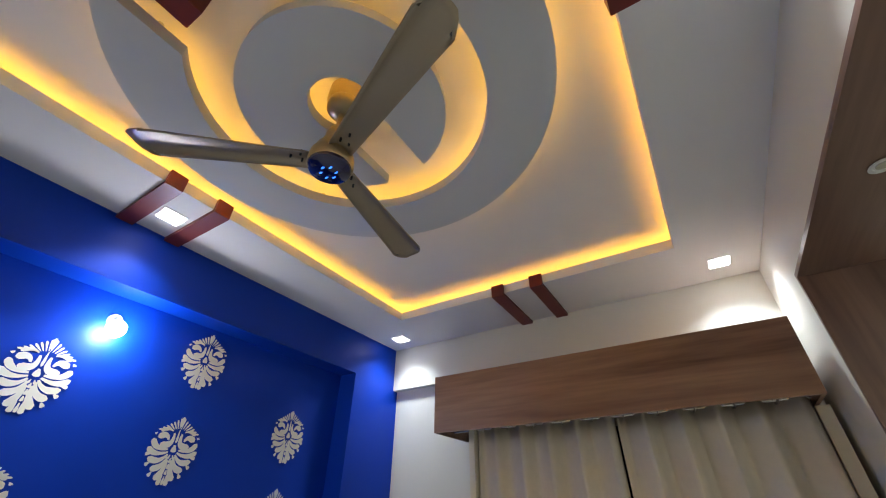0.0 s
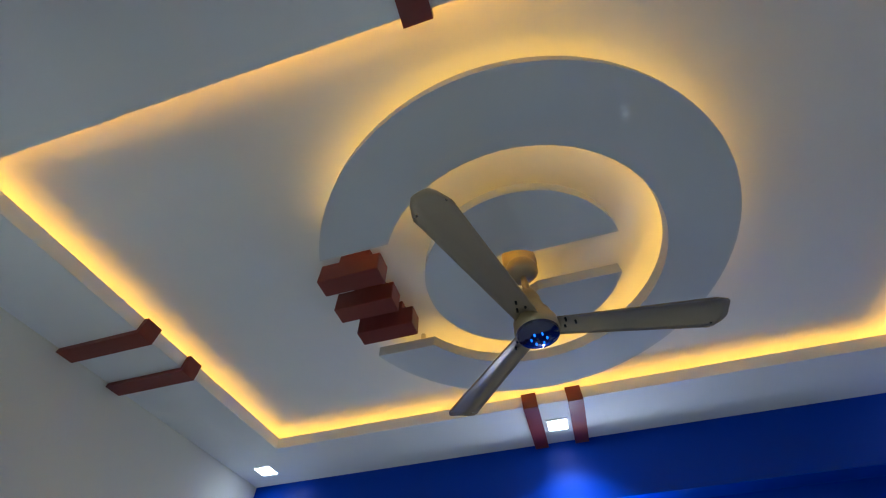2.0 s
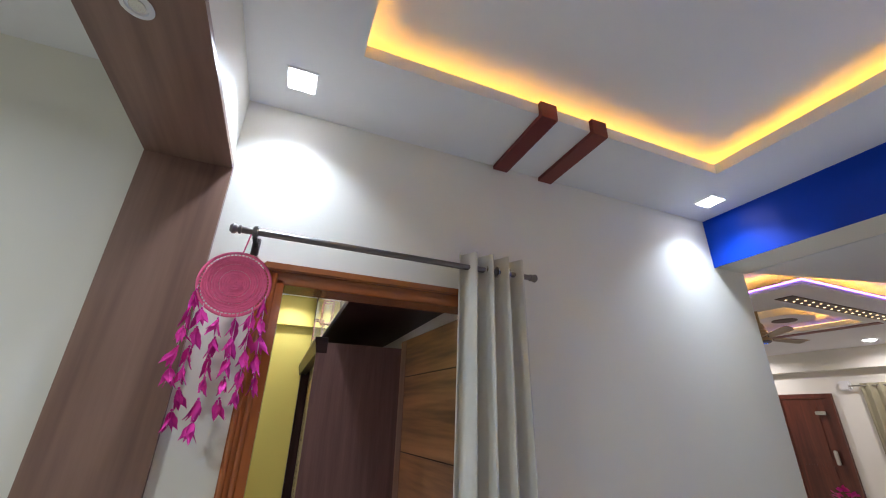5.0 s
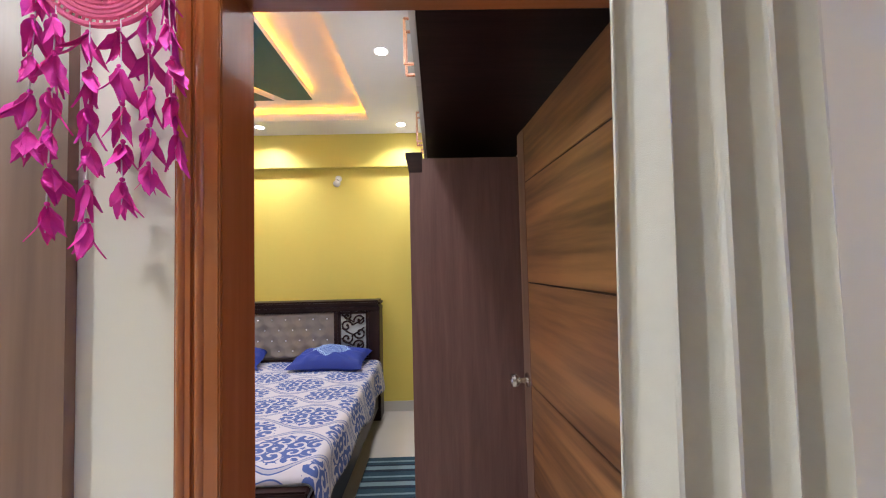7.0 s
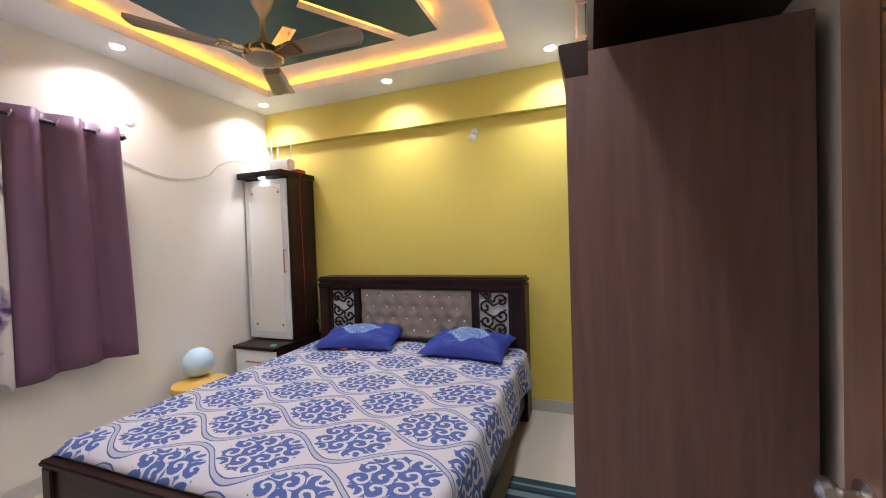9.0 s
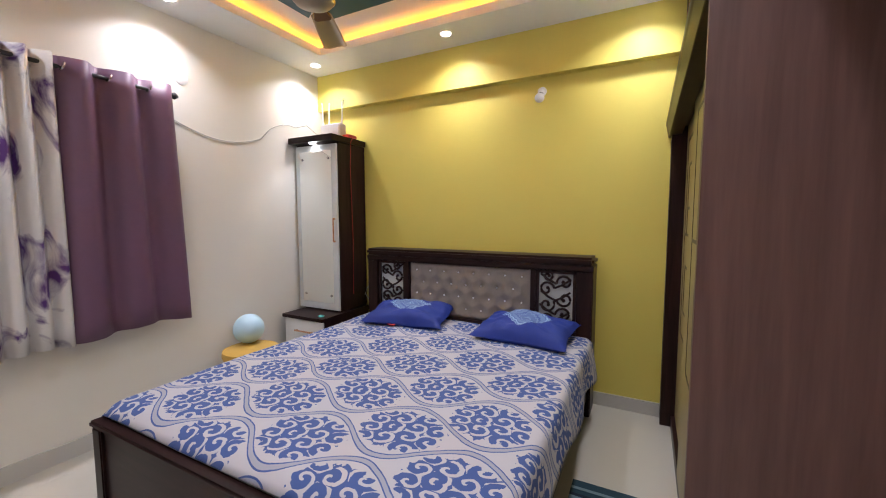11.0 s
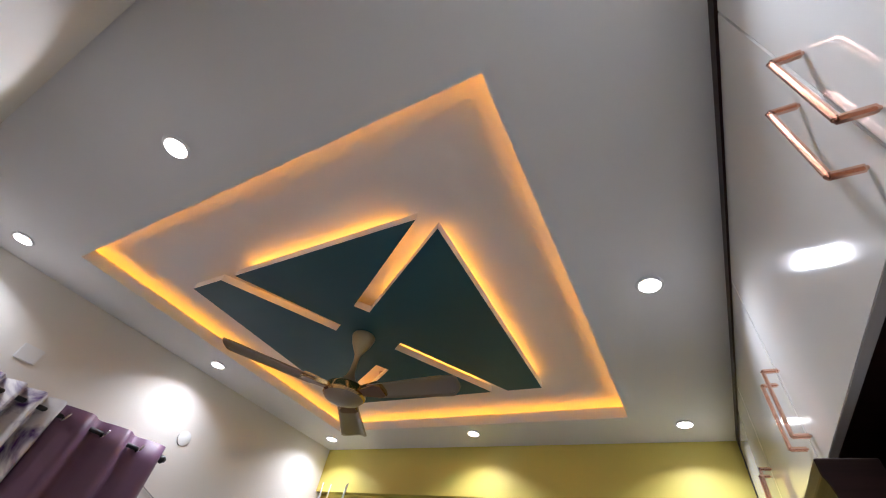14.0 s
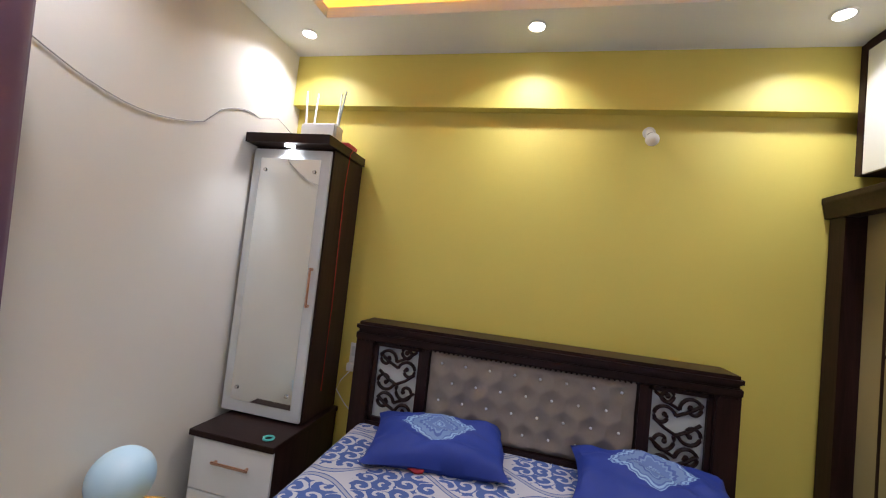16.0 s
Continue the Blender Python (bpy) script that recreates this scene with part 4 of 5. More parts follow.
# ---- bedroom things ----
ward = thing("wardrobe", "dark wenge wardrobe with beige inlaid sliding doors", "wardrobe")
boxes("side_panel", WARDP, (-1.345, -1.32, 0.53, 1.155, 0, 2.03), parent=ward, label="dark wenge side panel", bevel=0.001)
boxes("back_panel", WENGE, (BXW + 0.02, -1.345, 1.13, 1.155, 0.0, 2.03), parent=ward)
boxes("end_post", WENGE, (BXW + 0.016, -3.21, 0.545, 1.13, 0, 2.03), parent=ward)
boxes("plinth", WENGE, (-3.21, -1.345, 0.61, 0.65, 0, 0.08), parent=ward)
boxes("top_panel", WENGEX, (-3.21, -1.345, 0.53, 1.13, 2.005, 2.03), parent=ward)
bm = bmesh.new()
prof = [(0.60, 2.064), (0.512, 2.064), (0.512, 2.036), (0.517, 2.024), (0.529, 1.955), (0.60, 1.955)]
slab(bm, prof, -3.327, -1.319)
bmesh.ops.transform(bm, matrix=Matrix(((0, 0, 1, 0), (1, 0, 0, 0), (0, 1, 0, 0), (0, 0, 0, 1))), verts=bm.verts)
bmesh.ops.bevel(bm, geom=list(bm.edges), offset=0.002, segments=1, affect="EDGES")
part("cornice", bm, WENGEX, ward)


def inlaid_door(x0, x1, y, parent):
    dr = boxes("sliding_door", BEIGE, (x0, x1, y, y + 0.02, 0.085, 2.0), parent=parent, label="beige sliding door with dark inlay lines", bevel=0.001)
    a, b = x0 + 0.165 * (x1 - x0), x1 - 0.177 * (x1 - x0)
    t, yy = 0.008, (y - 0.0015, y)
    px = lambda u: a + (b - a) * u

    def hline(u0, u1, z):
        boxes("inlay", WENGE, (px(u0), px(u1), *yy, z - t, z + t), parent=dr)

    def vline(u, z0, z1):
        boxes("inlay", WENGE, (px(u) - t, px(u) + t, *yy, z0, z1), parent=dr)

    hline(0, 1, 1.89); hline(0, 1, 1.32); hline(0, 1, 0.70)
    vline(0, 0.705, 1.885); vline(1, 0.705, 1.885)
    vline(0.76, 1.48, 1.885); hline(0.25, 0.755, 1.73); hline(0.25, 0.755, 1.475); vline(0.25, 1.325, 1.725)
    vline(0.76, 0.705, 1.315); hline(0.25, 0.755, 1.13); vline(0.25, 0.86, 1.125); hline(0.25, 0.755, 0.855)


inlaid_door(-2.50, -1.347, 0.605, ward)
inlaid_door(-3.208, -2.46, 0.632, ward)

loft = thing("loft_cabinet", "gloss white overhead loft cabinet with rose gold handles", "cabinet")
boxes("bottom_panel", WENGEX, (BX + 0.004, -WT - 0.008, 0.62, BN - 0.002, 2.165, 2.185), parent=loft, label="dark wenge underside")
boxes("end_frame", WENGE, (BX + 0.002, BX + 0.04, 0.598, 0.66, 2.165, 2.826), parent=loft)
boxes("top_rail", WENGE, (BX + 0.04, -WT - 0.008, 0.594, 0.62, 2.787, 2.828), parent=loft)
xs = [BX + 0.042, -2.472, -1.697, -0.777, -WT - 0.008]
for i in range(4):
    boxes("loft_door", GLOSSW, (xs[i] + 0.0015, xs[i + 1] - 0.0015, 0.60, 0.619, 2.165, 2.785), parent=loft, bevel=0.0015)


def d_handle(x, z0, z1, parent):
    bm = bmesh.new()
    box(bm, x - 0.006, x + 0.006, 0.556, 0.600, z0, z0 + 0.012, 0.004)
    box(bm, x - 0.006, x + 0.006, 0.556, 0.600, z1 - 0.012, z1, 0.004)
    box(bm, x - 0.006, x + 0.006, 0.556, 0.566, z0 + 0.001, z1 - 0.001, 0.004)
    part("handle", bm, COPPER, parent, "rose gold bar handle")


for x in (-0.735, -0.82, -1.655, -1.74, -2.43, -2.515):
    d_handle(x, 2.225, 2.415, loft)

# bed
bed = thing("bed", "dark wenge double bed with a tufted carved headboard", "bed")
HX0, HX1, HY0, HY1 = -3.29, -3.08, -1.85, 0.11
boxes("post", WENGE, (HX0, HX1, HY1 - 0.115, HY1 - 0.005, 0, 1.085), parent=bed, bevel=0.006)
boxes("post", WENGE, (HX0, HX1, HY0 + 0.005, HY0 + 0.115, 0, 1.085), parent=bed, bevel=0.006)
bm = bmesh.new()
box(bm, HX0 - 0.01, HX1 + 0.02, HY0, HY1, 1.088, 1.145, 0.018)
box(bm, HX0, HX1 + 0.008, HY0 + 0.003, HY1 - 0.003, 1.045, 1.087, 0.006)
part("crest_rail", bm, WENGEX, bed)
bm = bmesh.new()
for k in range(76):
    ball(bm, (HX1 + 0.009, HY0 + 0.02 + 0.0255 * k, 1.041), 0.006, n=6)
tagged(part("beading", bm, WENGE, bed), kind="stuff")
boxes("back_board", WENGEX, (HX0 + 0.02, HX0 + 0.05, HY0 + 0.115, HY1 - 0.115, 0.12, 1.045), parent=bed)
boxes("lower_rail", WENGEX, (HX0 + 0.05, HX1, HY0 + 0.115, HY1 - 0.115, 0.3, 0.60), parent=bed)
for y0, y1 in ((-1.445, -1.405), (-0.335, -0.295)):
    boxes("stile", WENGE, (HX0 + 0.05, HX1 - 0.005, y0, y1, 0.60, 1.045), parent=bed, bevel=0.004)
TN, TM = 8, 5
PY0, PY1, PZ_0, PZ_1 = -1.40, -0.34, 0.60, 1.035


def pad(u, v):
    y, z = PY0 + (PY1 - PY0) * u, PZ_0 + (PZ_1 - PZ_0) * v
    best = 9
    for k in range(2 * TM):
        zz = PZ_1 - 0.06 - 0.10 * k
        off = 0.5 if k % 2 else 0.0
        fy = (y - PY0) / (PY1 - PY0) * TN - 0.5 - off
        dy = abs(fy - round(fy)) * (PY1 - PY0) / TN
        best = min(best, math.hypot(dy, z - zz))
    edge = min(u, 1 - u, v, 1 - v) * 12
    return (HX1 - 0.040 + 0.036 * min(1, best / 0.07) ** 0.7 * min(1, edge + 0.25), y, z)


part("tufted_pad", uvgrid(96, 44, pad), TAUPE, bed, "taupe button tufted velvet pad", smooth=True)
CRY = mat("crystal_button", (0.92, 0.92, 0.93), 0.12, 0.0, var=0.0, bump=0.0)
for k in range(4):
    zz = PZ_1 - 0.06 - 0.10 * k
    for j in range(TN if k % 2 == 0 else TN - 1):
        y = PY0 + (PY1 - PY0) * (j + 0.5 + (0.5 if k % 2 else 0)) / TN
        bm = bmesh.new()
        ball(bm, (HX1 - 0.027, y, zz), 0.0075, n=8)
        part("crystal_button", bm, CRY, bed)
PALE = mat("pale_backing_board", (0.72, 0.76, 0.75), 0.6)


def scroll_panel(y0, y1, z0, z1, flip):
    boxes("panel_backing", PALE, (HX1 - 0.050, HX1 - 0.046, y0, y1, z0, z1), parent=bed, label="pale backing behind the fretwork")
    bm = bmesh.new()
    w, h = y1 - y0, z1 - z0
    f = 0.022
    for q in ((y0, y0 + f, z0, z1), (y1 - f, y1, z0, z1), (y0, y1, z0, z0 + f), (y0, y1, z1 - f, z1)):
        box(bm, HX1 - 0.03, HX1 - 0.012, *q)
    cs = [(0.27, 0.16, 0.13, 0, 1), (0.70, 0.26, 0.15, 180, -1), (0.28, 0.42, 0.15, 30, -1), (0.72, 0.53, 0.15, 200, 1), (0.27, 0.68, 0.15, 10, 1), (0.72, 0.80, 0.15, 190, -1), (0.30, 0.90, 0.10, 60, -1)]
    for cx, cz, r, a0, s in cs:
        if flip:
            cx, a0, s = 1 - cx, 180 - a0, -s
        pts = []
        for k in range(22):
            t = k / 21
            a = radians(a0 + s * 400 * t)
            rr = r * w * 1.35 * (1 - 0.78 * t)
            pts.append((HX1 - 0.021, y0 + cx * w + rr * math.cos(a), z0 + cz * h + rr * math.sin(a)))
        tube(bm, pts, 0.0092, 6)
        ball(bm, pts[-1], 0.013, n=8)
        q = pts[0]
        tube(bm, [q, (q[0], q[1] + (0.10 if cx < 0.5 else -0.10) * w * 2.2, q[2] + 0.07 * h), (q[0], q[1] + (0.2 if cx < 0.5 else -0.2) * w * 2, q[2] + 0.16 * h)], 0.0085, 6)
    part("fretwork", bm, WENGE, bed, "carved dark scroll fretwork", smooth=True)


scroll_panel(-0.295, HY1 - 0.118, 0.60, 1.04, False)
scroll_panel(HY0 + 0.118, -1.445, 0.60, 1.04, True)
FX = -1.0
boxes("side_rail", WENGEX, (HX1, FX - 0.04, HY1 - 0.065, HY1 - 0.03, 0.12, 0.44), parent=bed, bevel=0.003)
boxes("side_rail", WENGEX, (HX1, FX - 0.04, -1.77, -1.735, 0.12, 0.44), parent=bed, bevel=0.003)
boxes("foot_board", WENGEX, (FX - 0.04, FX - 0.012, -1.74, HY1 - 0.06, 0.12, 0.485), parent=bed)
boxes("foot_rail", WENGEX, (FX - 0.05, FX + 0.01, -1.78, HY1 - 0.02, 0.486, 0.515), parent=bed, bevel=0.008)
boxes("foot_rail", WENGEX, (FX - 0.04, FX + 0.0, -1.70, HY1 - 0.1, 0.1, 0.16), parent=bed, bevel=0.006)
for y in (-1.77, HY1 - 0.105):
    boxes("foot_post", WENGE, (FX - 0.05, FX + 0.004, y, y + 0.07, 0, 0.485), parent=bed, bevel=0.006)
boxes("bed_base", WENGEX, (HX1, FX - 0.04, -1.734, HY1 - 0.066, 0.28, 0.36), parent=bed)


def damask(name):
    m = bpy.data.materials.new(name)
    m.use_nodes = True
    nt = m.node_tree
    b = nt.nodes["Principled BSDF"]
    b.inputs["Roughness"].default_value = 0.85
    uv = nt.nodes.new("ShaderNodeUVMap")
    dn = nt.nodes.new("ShaderNodeTexNoise")
    dn.inputs["Scale"].default_value, dn.inputs["Detail"].default_value = 9.0, 2
    nt.links.new(uv.outputs[0], dn.inputs["Vector"])
    sub = nt.nodes.new("ShaderNodeVectorMath")
    sub.operation = "MULTIPLY_ADD"
    sub.inputs[1].default_value, sub.inputs[2].default_value = (0.012, 0.012, 0), (-0.006, -0.006, 0)
    nt.links.new(dn.outputs["Color"], sub.inputs[0])
    addv = nt.nodes.new("ShaderNodeVectorMath")
    nt.links.new(uv.outputs[0], addv.inputs[0])
    nt.links.new(sub.outputs[0], addv.inputs[1])
    sp = nt.nodes.new("ShaderNodeSeparateXYZ")
    nt.links.new(addv.outputs[0], sp.inputs[0])
    U, V = sp.outputs[0], sp.outputs[1]

    def op(kind, a, c=None, d=None):
        n = nt.nodes.new("ShaderNodeMath")
        n.operation = kind
        for i, x in enumerate((a, c, d)):
            if x is None:
                continue
            if isinstance(x, (int, float)):
                n.inputs[i].default_value = x
            else:
                nt.links.new(x, n.inputs[i])
        return n.outputs[0]

    # ogee lattice: waves run across the bed, medallions sit in staggered rows
    W, L, A = 0.2125, 0.645, 0.084
    P, Q = op("SUBTRACT", V, 0.436), op("SUBTRACT", U, 1.945)
    s = op("MULTIPLY", op("SINE", op("MULTIPLY", P, 2 * math.pi / L)), A)
    de = op("PINGPONG", op("SUBTRACT", Q, s), W)
    do = op("PINGPONG", op("ADD", op("SUBTRACT", Q, W), s), W)
    dd = op("MINIMUM", de, do)
    line = op("LESS_THAN", op("ABSOLUTE", op("SUBTRACT", dd, 0.0125)), 0.0030)
    fine = nt.nodes.new("ShaderNodeTexNoise")
    fine.inputs["Scale"].default_value, fine.inputs["Detail"].default_value, fine.inputs["Distortion"].default_value = 24.0, 1.0, 1.2
    nt.links.new(uv.outputs[0], fine.inputs["Vector"])

    def local(p0, q0):
        """Signed offset along the motif's axis, mirrored offset across it, both in motif units."""
        along = op("DIVIDE", op("WRAP", op("SUBTRACT", P, p0), L / 2, -L / 2), 0.190)
        across = op("DIVIDE", op("PINGPONG", op("SUBTRACT", Q, q0), W), 0.152)
        return along, across

    def radius(a, c):
        return op("SQRT", op("ADD", op("MULTIPLY", a, a), op("MULTIPLY", c, c)))

    a1, c1 = local(0.75 * L, W / 2)
    a2, c2 = local(0.25 * L, 1.5 * W)
    r1, r2 = radius(a1, c1), radius(a2, c2)
    first = op("LESS_THAN", r1, r2)

    def pick(x, y, f):
        return op("ADD", op("MULTIPLY", x, f), op("MULTIPLY", y, op("SUBTRACT", 1.0, f)))

    a, c, r = pick(a1, a2, first), pick(c1, c2, first), op("MINIMUM", r1, r2)
    # scrolls: a spiral about the nearest of a few eyes
    near, swirl = None, None
    for ea, ec, k, turn in ((-0.66, 0.24, 24.0, 1.0), (-0.20, 0.48, 21.0, -1.0), (0.26, 0.26, 23.0, 1.0), (0.38, 0.76, 24.0, -1.0), (0.76, 0.24, 26.0, 1.0), (-0.58, 0.70, 25.0, 1.0), (-0.22, 0.06, 24.0, -1.0)):
        x, y = op("SUBTRACT", a, ea), op("SUBTRACT", c, ec)
        d = radius(x, y)
        w = op("ADD", op("MULTIPLY", d, k), op("MULTIPLY", op("ARCTAN2", y, x), turn))
        if near is None:
            near, swirl = d, w
        else:
            f = op("LESS_THAN", d, near)
            swirl, near = pick(w, swirl, f), op("MINIMUM", d, near)
    wob = op("MULTIPLY", op("SUBTRACT", fine.outputs[0], 0.5), 1.8)
    scroll = op("GREATER_THAN", op("SINE", op("ADD", swirl, wob)), -0.52)
    ang = op("ARCTAN2", c, a)
    rim = op("ADD", r, op("ADD", op("MULTIPLY", op("SINE", op("MULTIPLY", ang, 17.0)), 0.055), op("MULTIPLY", op("SUBTRACT", fine.outputs[0], 0.5), 0.28)))
    core = op("MULTIPLY", op("LESS_THAN", rim, 0.94), scroll)
    pat = op("MAXIMUM", core, line)
    grey = op("LESS_THAN", dd, 0.0095)
    weave = nt.nodes.new("ShaderNodeTexNoise")
    weave.inputs["Scale"].default_value = 400.0
    nt.links.new(uv.outputs[0], weave.inputs["Vector"])
    greyf = op("MULTIPLY", grey, 0.45)
    m1 = nt.nodes.new("ShaderNodeMix")
    m1.data_type = "RGBA"
    m1.inputs[6].default_value, m1.inputs[7].default_value = (0.47, 0.46, 0.505, 1), (0.18, 0.21, 0.33, 1)
    nt.links.new(greyf, m1.inputs[0])
    m2 = nt.nodes.new("ShaderNodeMix")
    m2.data_type = "RGBA"
    m2.inputs[7].default_value = (0.052, 0.098, 0.29, 1)
    nt.links.new(m1.outputs[2], m2.inputs[6])
    nt.links.new(pat, m2.inputs[0])
    nt.links.new(m2.outputs[2], b.inputs["Base Color"])
    bp = nt.nodes.new("ShaderNodeBump")
    bp.inputs["Strength"].default_value, bp.inputs["Distance"].default_value = 0.25, 0.001
    nt.links.new(weave.outputs[0], bp.inputs["Height"])
    nt.links.new(bp.outputs[0], b.inputs["Normal"])
    return m


SHEET = damask("damask_cotton")
mt = boxes("mattress", PALE, (HX1 + 0.005, FX - 0.055, -1.76, HY1 - 0.04, 0.362, 0.56), bevel=0.03)
tagged(mt, "thick mattress under the printed sheet on the bed", "mattress")
SX0, SX1, SY0, SY1, SZ = HX1 - 0.03, FX - 0.035, -1.79, 0.11, 0.575


def sheet(u, v):
    S, T = SX1 - SX0, SY1 - SY0
    dropn = 0.20 + 0.03 * math.sin(7 * u) + 0.02 * math.sin(17 * u + 1)
    drops = 0.18
    tot = T + dropn + drops
    s = v * tot - drops
    x = SX0 + S * u
    z = SZ
    r = 0.05
    if s < r:
        a = min(math.pi / 2, (r - s) / r)
        y = SY0 + r - r * math.sin(a)
        z = SZ - r * (1 - math.cos(a)) - max(0, (r - s) - r * math.pi / 2)
    elif s > T - r:
        a = min(math.pi / 2, (s - T + r) / r)
        y = SY1 - r + r * math.sin(a)
        low = max(0, (s - T + r) - r * math.pi / 2)
        z = SZ - r * (1 - math.cos(a)) - low
        y += 0.016 * math.sin(15 * u + 2 * math.sin(6 * u)) * min(1, low / 0.12) + 0.03 * min(1, low / 0.2)
    else:
        y = SY0 + s
    z += 0.006 * math.sin(5 * x + 3 * y) * math.sin(4 * y) + 0.003 * noise.noise(Vector((x * 6, y * 6, 0)))
    e = max(0, (u - 0.955) / 0.045)
    z -= 0.045 * e ** 2
    return (x, y, z)


sh = part("bed_sheet", uvgrid(90, 110, sheet, lambda u, v: (u * (SX1 - SX0), v * 2.30)), SHEET, smooth=True)
thick(sh, 0.003)
tagged(sh, "white cotton bed sheet printed with blue damask medallions on the bed", "bed sheet")


def pillow_mat(name):
    m = mat(name, (0.010, 0.032, 0.24), 0.7, scale=25, var=0.12, bump=0.2, bscale=400)
    nt = m.node_tree
    b = nt.nodes["Principled BSDF"]
    src = b.inputs["Base Color"].links[0].from_socket
    uv = nt.nodes.new("ShaderNodeUVMap")
    sp = nt.nodes.new("ShaderNodeSeparateXYZ")
    nt.links.new(uv.outputs[0], sp.inputs[0])

    def op(kind, a, c=None):
        n = nt.nodes.new("ShaderNodeMath")
        n.operation = kind
        for i, x in enumerate((a, c)):
            if isinstance(x, (int, float)):
                n.inputs[i].default_value = x
            elif x is not None:
                nt.links.new(x, n.inputs[i])
        return n.outputs[0]

    du = op("ABSOLUTE", op("SUBTRACT", sp.outputs[0], 0.5))
    dv = op("ABSOLUTE", op("SUBTRACT", sp.outputs[1], 0.40))
    diamond = op("ADD", op("MULTIPLY", du, 2.35), op("MULTIPLY", dv, 1.7))
    ang = op("ARCTAN2", dv, du)
    r = op("ADD", diamond, op("MULTIPLY", op("SINE", op("MULTIPLY", ang, 20.0)), 0.022))
    bands = nt.nodes.new("ShaderNodeValToRGB")
    bands.color_ramp.interpolation = "CONSTANT"
    stops = ((0.0, 0.9), (0.05, 0.25), (0.09, 0.75), (0.13, 0.35), (0.30, 0.62), (0.34, 0.2), (0.40, 0.5), (0.53, 0.25), (0.57, 1.0), (0.62, 0.3), (0.66, 0.9), (0.69, 0.0))
    el = bands.color_ramp.elements
    while len(el) < len(stops):
        el.new(0.5)
    for e_, (p_, v_) in zip(el, stops):
        e_.position, e_.color = p_, (v_, v_, v_, 1)
    nt.links.new(r, bands.inputs[0])
    mx = nt.nodes.new("ShaderNodeMix")
    mx.data_type = "RGBA"
    nt.links.new(src, mx.inputs[6])
    mx.inputs[7].default_value = (0.27, 0.42, 0.62, 1)
    nt.links.new(bands.outputs[0], mx.inputs[0])
    nt.links.new(mx.outputs[2], b.inputs["Base Color"])
    return m


PILLOW = pillow_mat("blue_pillow_print")


def pillow(x, y, z, yaw, tip, seed):
    w, l, h = 0.335, 0.215, 0.09

    def f(u, v):
        a, b = 2 * u - 1, 2 * v - 1
        pinch = 1 - 0.10 * (1 - abs(a) ** 2) * abs(b) ** 3 - 0.0
        e = max(0, (1 - abs(a) ** 2.6) * (1 - abs(b) ** 2.6)) ** 0.42
        n = noise.noise(Vector((a * 2 + seed, b * 2, seed))) * 0.045 + noise.noise(Vector((a * 5 + seed, b * 4, 2 * seed))) * 0.018
        k = 1 + 0.06 * noise.noise(Vector((a * 1.5, b * 1.5, seed + 3)))
        return (b * l * k * (1 - 0.10 * (1 - a * a)), a * w * k * pinch * (1 - 0.07 * (1 - b * b)), h * e + n * e)

    def g(u, v):
        p = f(u, v)
        return (p[0], p[1], -0.6 * p[2])

    bm = uvgrid(30, 24, f)
    me = bpy.data.meshes.new("tmp")
    b2 = uvgrid(30, 24, g)
    b2.to_mesh(me)
    b2.free()
    bm.from_mesh(me)
    bpy.data.meshes.remove(me)
    bmesh.ops.remove_doubles(bm, verts=bm.verts, dist=0.0005)
    p = part("pillow", bm, PILLOW, smooth=True)
    p.matrix_basis = pose(x, y, z, 0, tip, yaw)
    tagged(p, "flat blue printed pillow lying on the bed", "pillow", "bed pillows")


pillow(-2.88, -1.27, 0.640, 10, 9, 1.0)
pillow(-2.87, -0.31, 0.640, -4, 9, 5.0)

rc = part("red_cloth", uvgrid(24, 8, lambda u, v: (-2.745 + 0.06 * v + 0.012 * math.sin(9 * u), -1.52 + 0.24 * u, 0.592 + 0.010 * math.sin(math.pi * v) + 0.003 * math.sin(23 * u + 4 * v))), mat("red_cotton", (0.32, 0.02, 0.03), 0.85, scale=40, var=0.15, bump=0.3, bscale=400), smooth=True)
thick(rc, 0.012)
tagged(rc, "folded red cloth peeping out under the blue pillow", "cloth")

# mirror cabinet
cab = thing("mirror_cabinet", "tall wenge dressing cabinet with a mirrored white door", "cabinet")
CXF = -2.95
boxes("carcass", WENGE, (BXW + 0.014, CXF, -2.566, -2.05, 0.555, 2.10), parent=cab, bevel=0.001)
boxes("top_shelf", WENGEX, (BXW + 0.014, -2.85, -2.568, -2.035, 2.102, 2.155), parent=cab, bevel=0.002)
dr = boxes("mirror_door", mat("white_frame_laminate", (0.62, 0.64, 0.64), 0.3, var=0.02, bump=0.0), (CXF, CXF + 0.02, -2.56, -2.06, 0.565, 2.085), parent=cab, label="white framed mirror door", bevel=0.002)
boxes("mirror", MIRROR, (CXF + 0.02, CXF + 0.025, -2.505, -2.115, 0.63, 2.03), parent=dr)
for y in (-2.47, -2.15):
    for z in (0.70, 1.96):
        bm = bmesh.new()
        cyl(bm, (CXF + 0.025, y, z), (CXF + 0.032, y, z), 0.012, 0.010, n=16)
        part("mirror_stud", bm, STEEL, dr)
bm = bmesh.new()
box(bm, CXF + 0.02, CXF + 0.052, -2.094, -2.080, 1.20, 1.216, 0.003)
box(bm, CXF + 0.02, CXF + 0.052, -2.094, -2.080, 1.404, 1.42, 0.003)
box(bm, CXF + 0.042, CXF + 0.054, -2.094, -2.080, 1.20, 1.42, 0.004)
part("handle", bm, COPPER, dr, "rose gold bar handle")
bm = bmesh.new()
cyl(bm, (-2.90, -2.31, 2.094), (-2.90, -2.31, 2.102), 0.028, n=24)
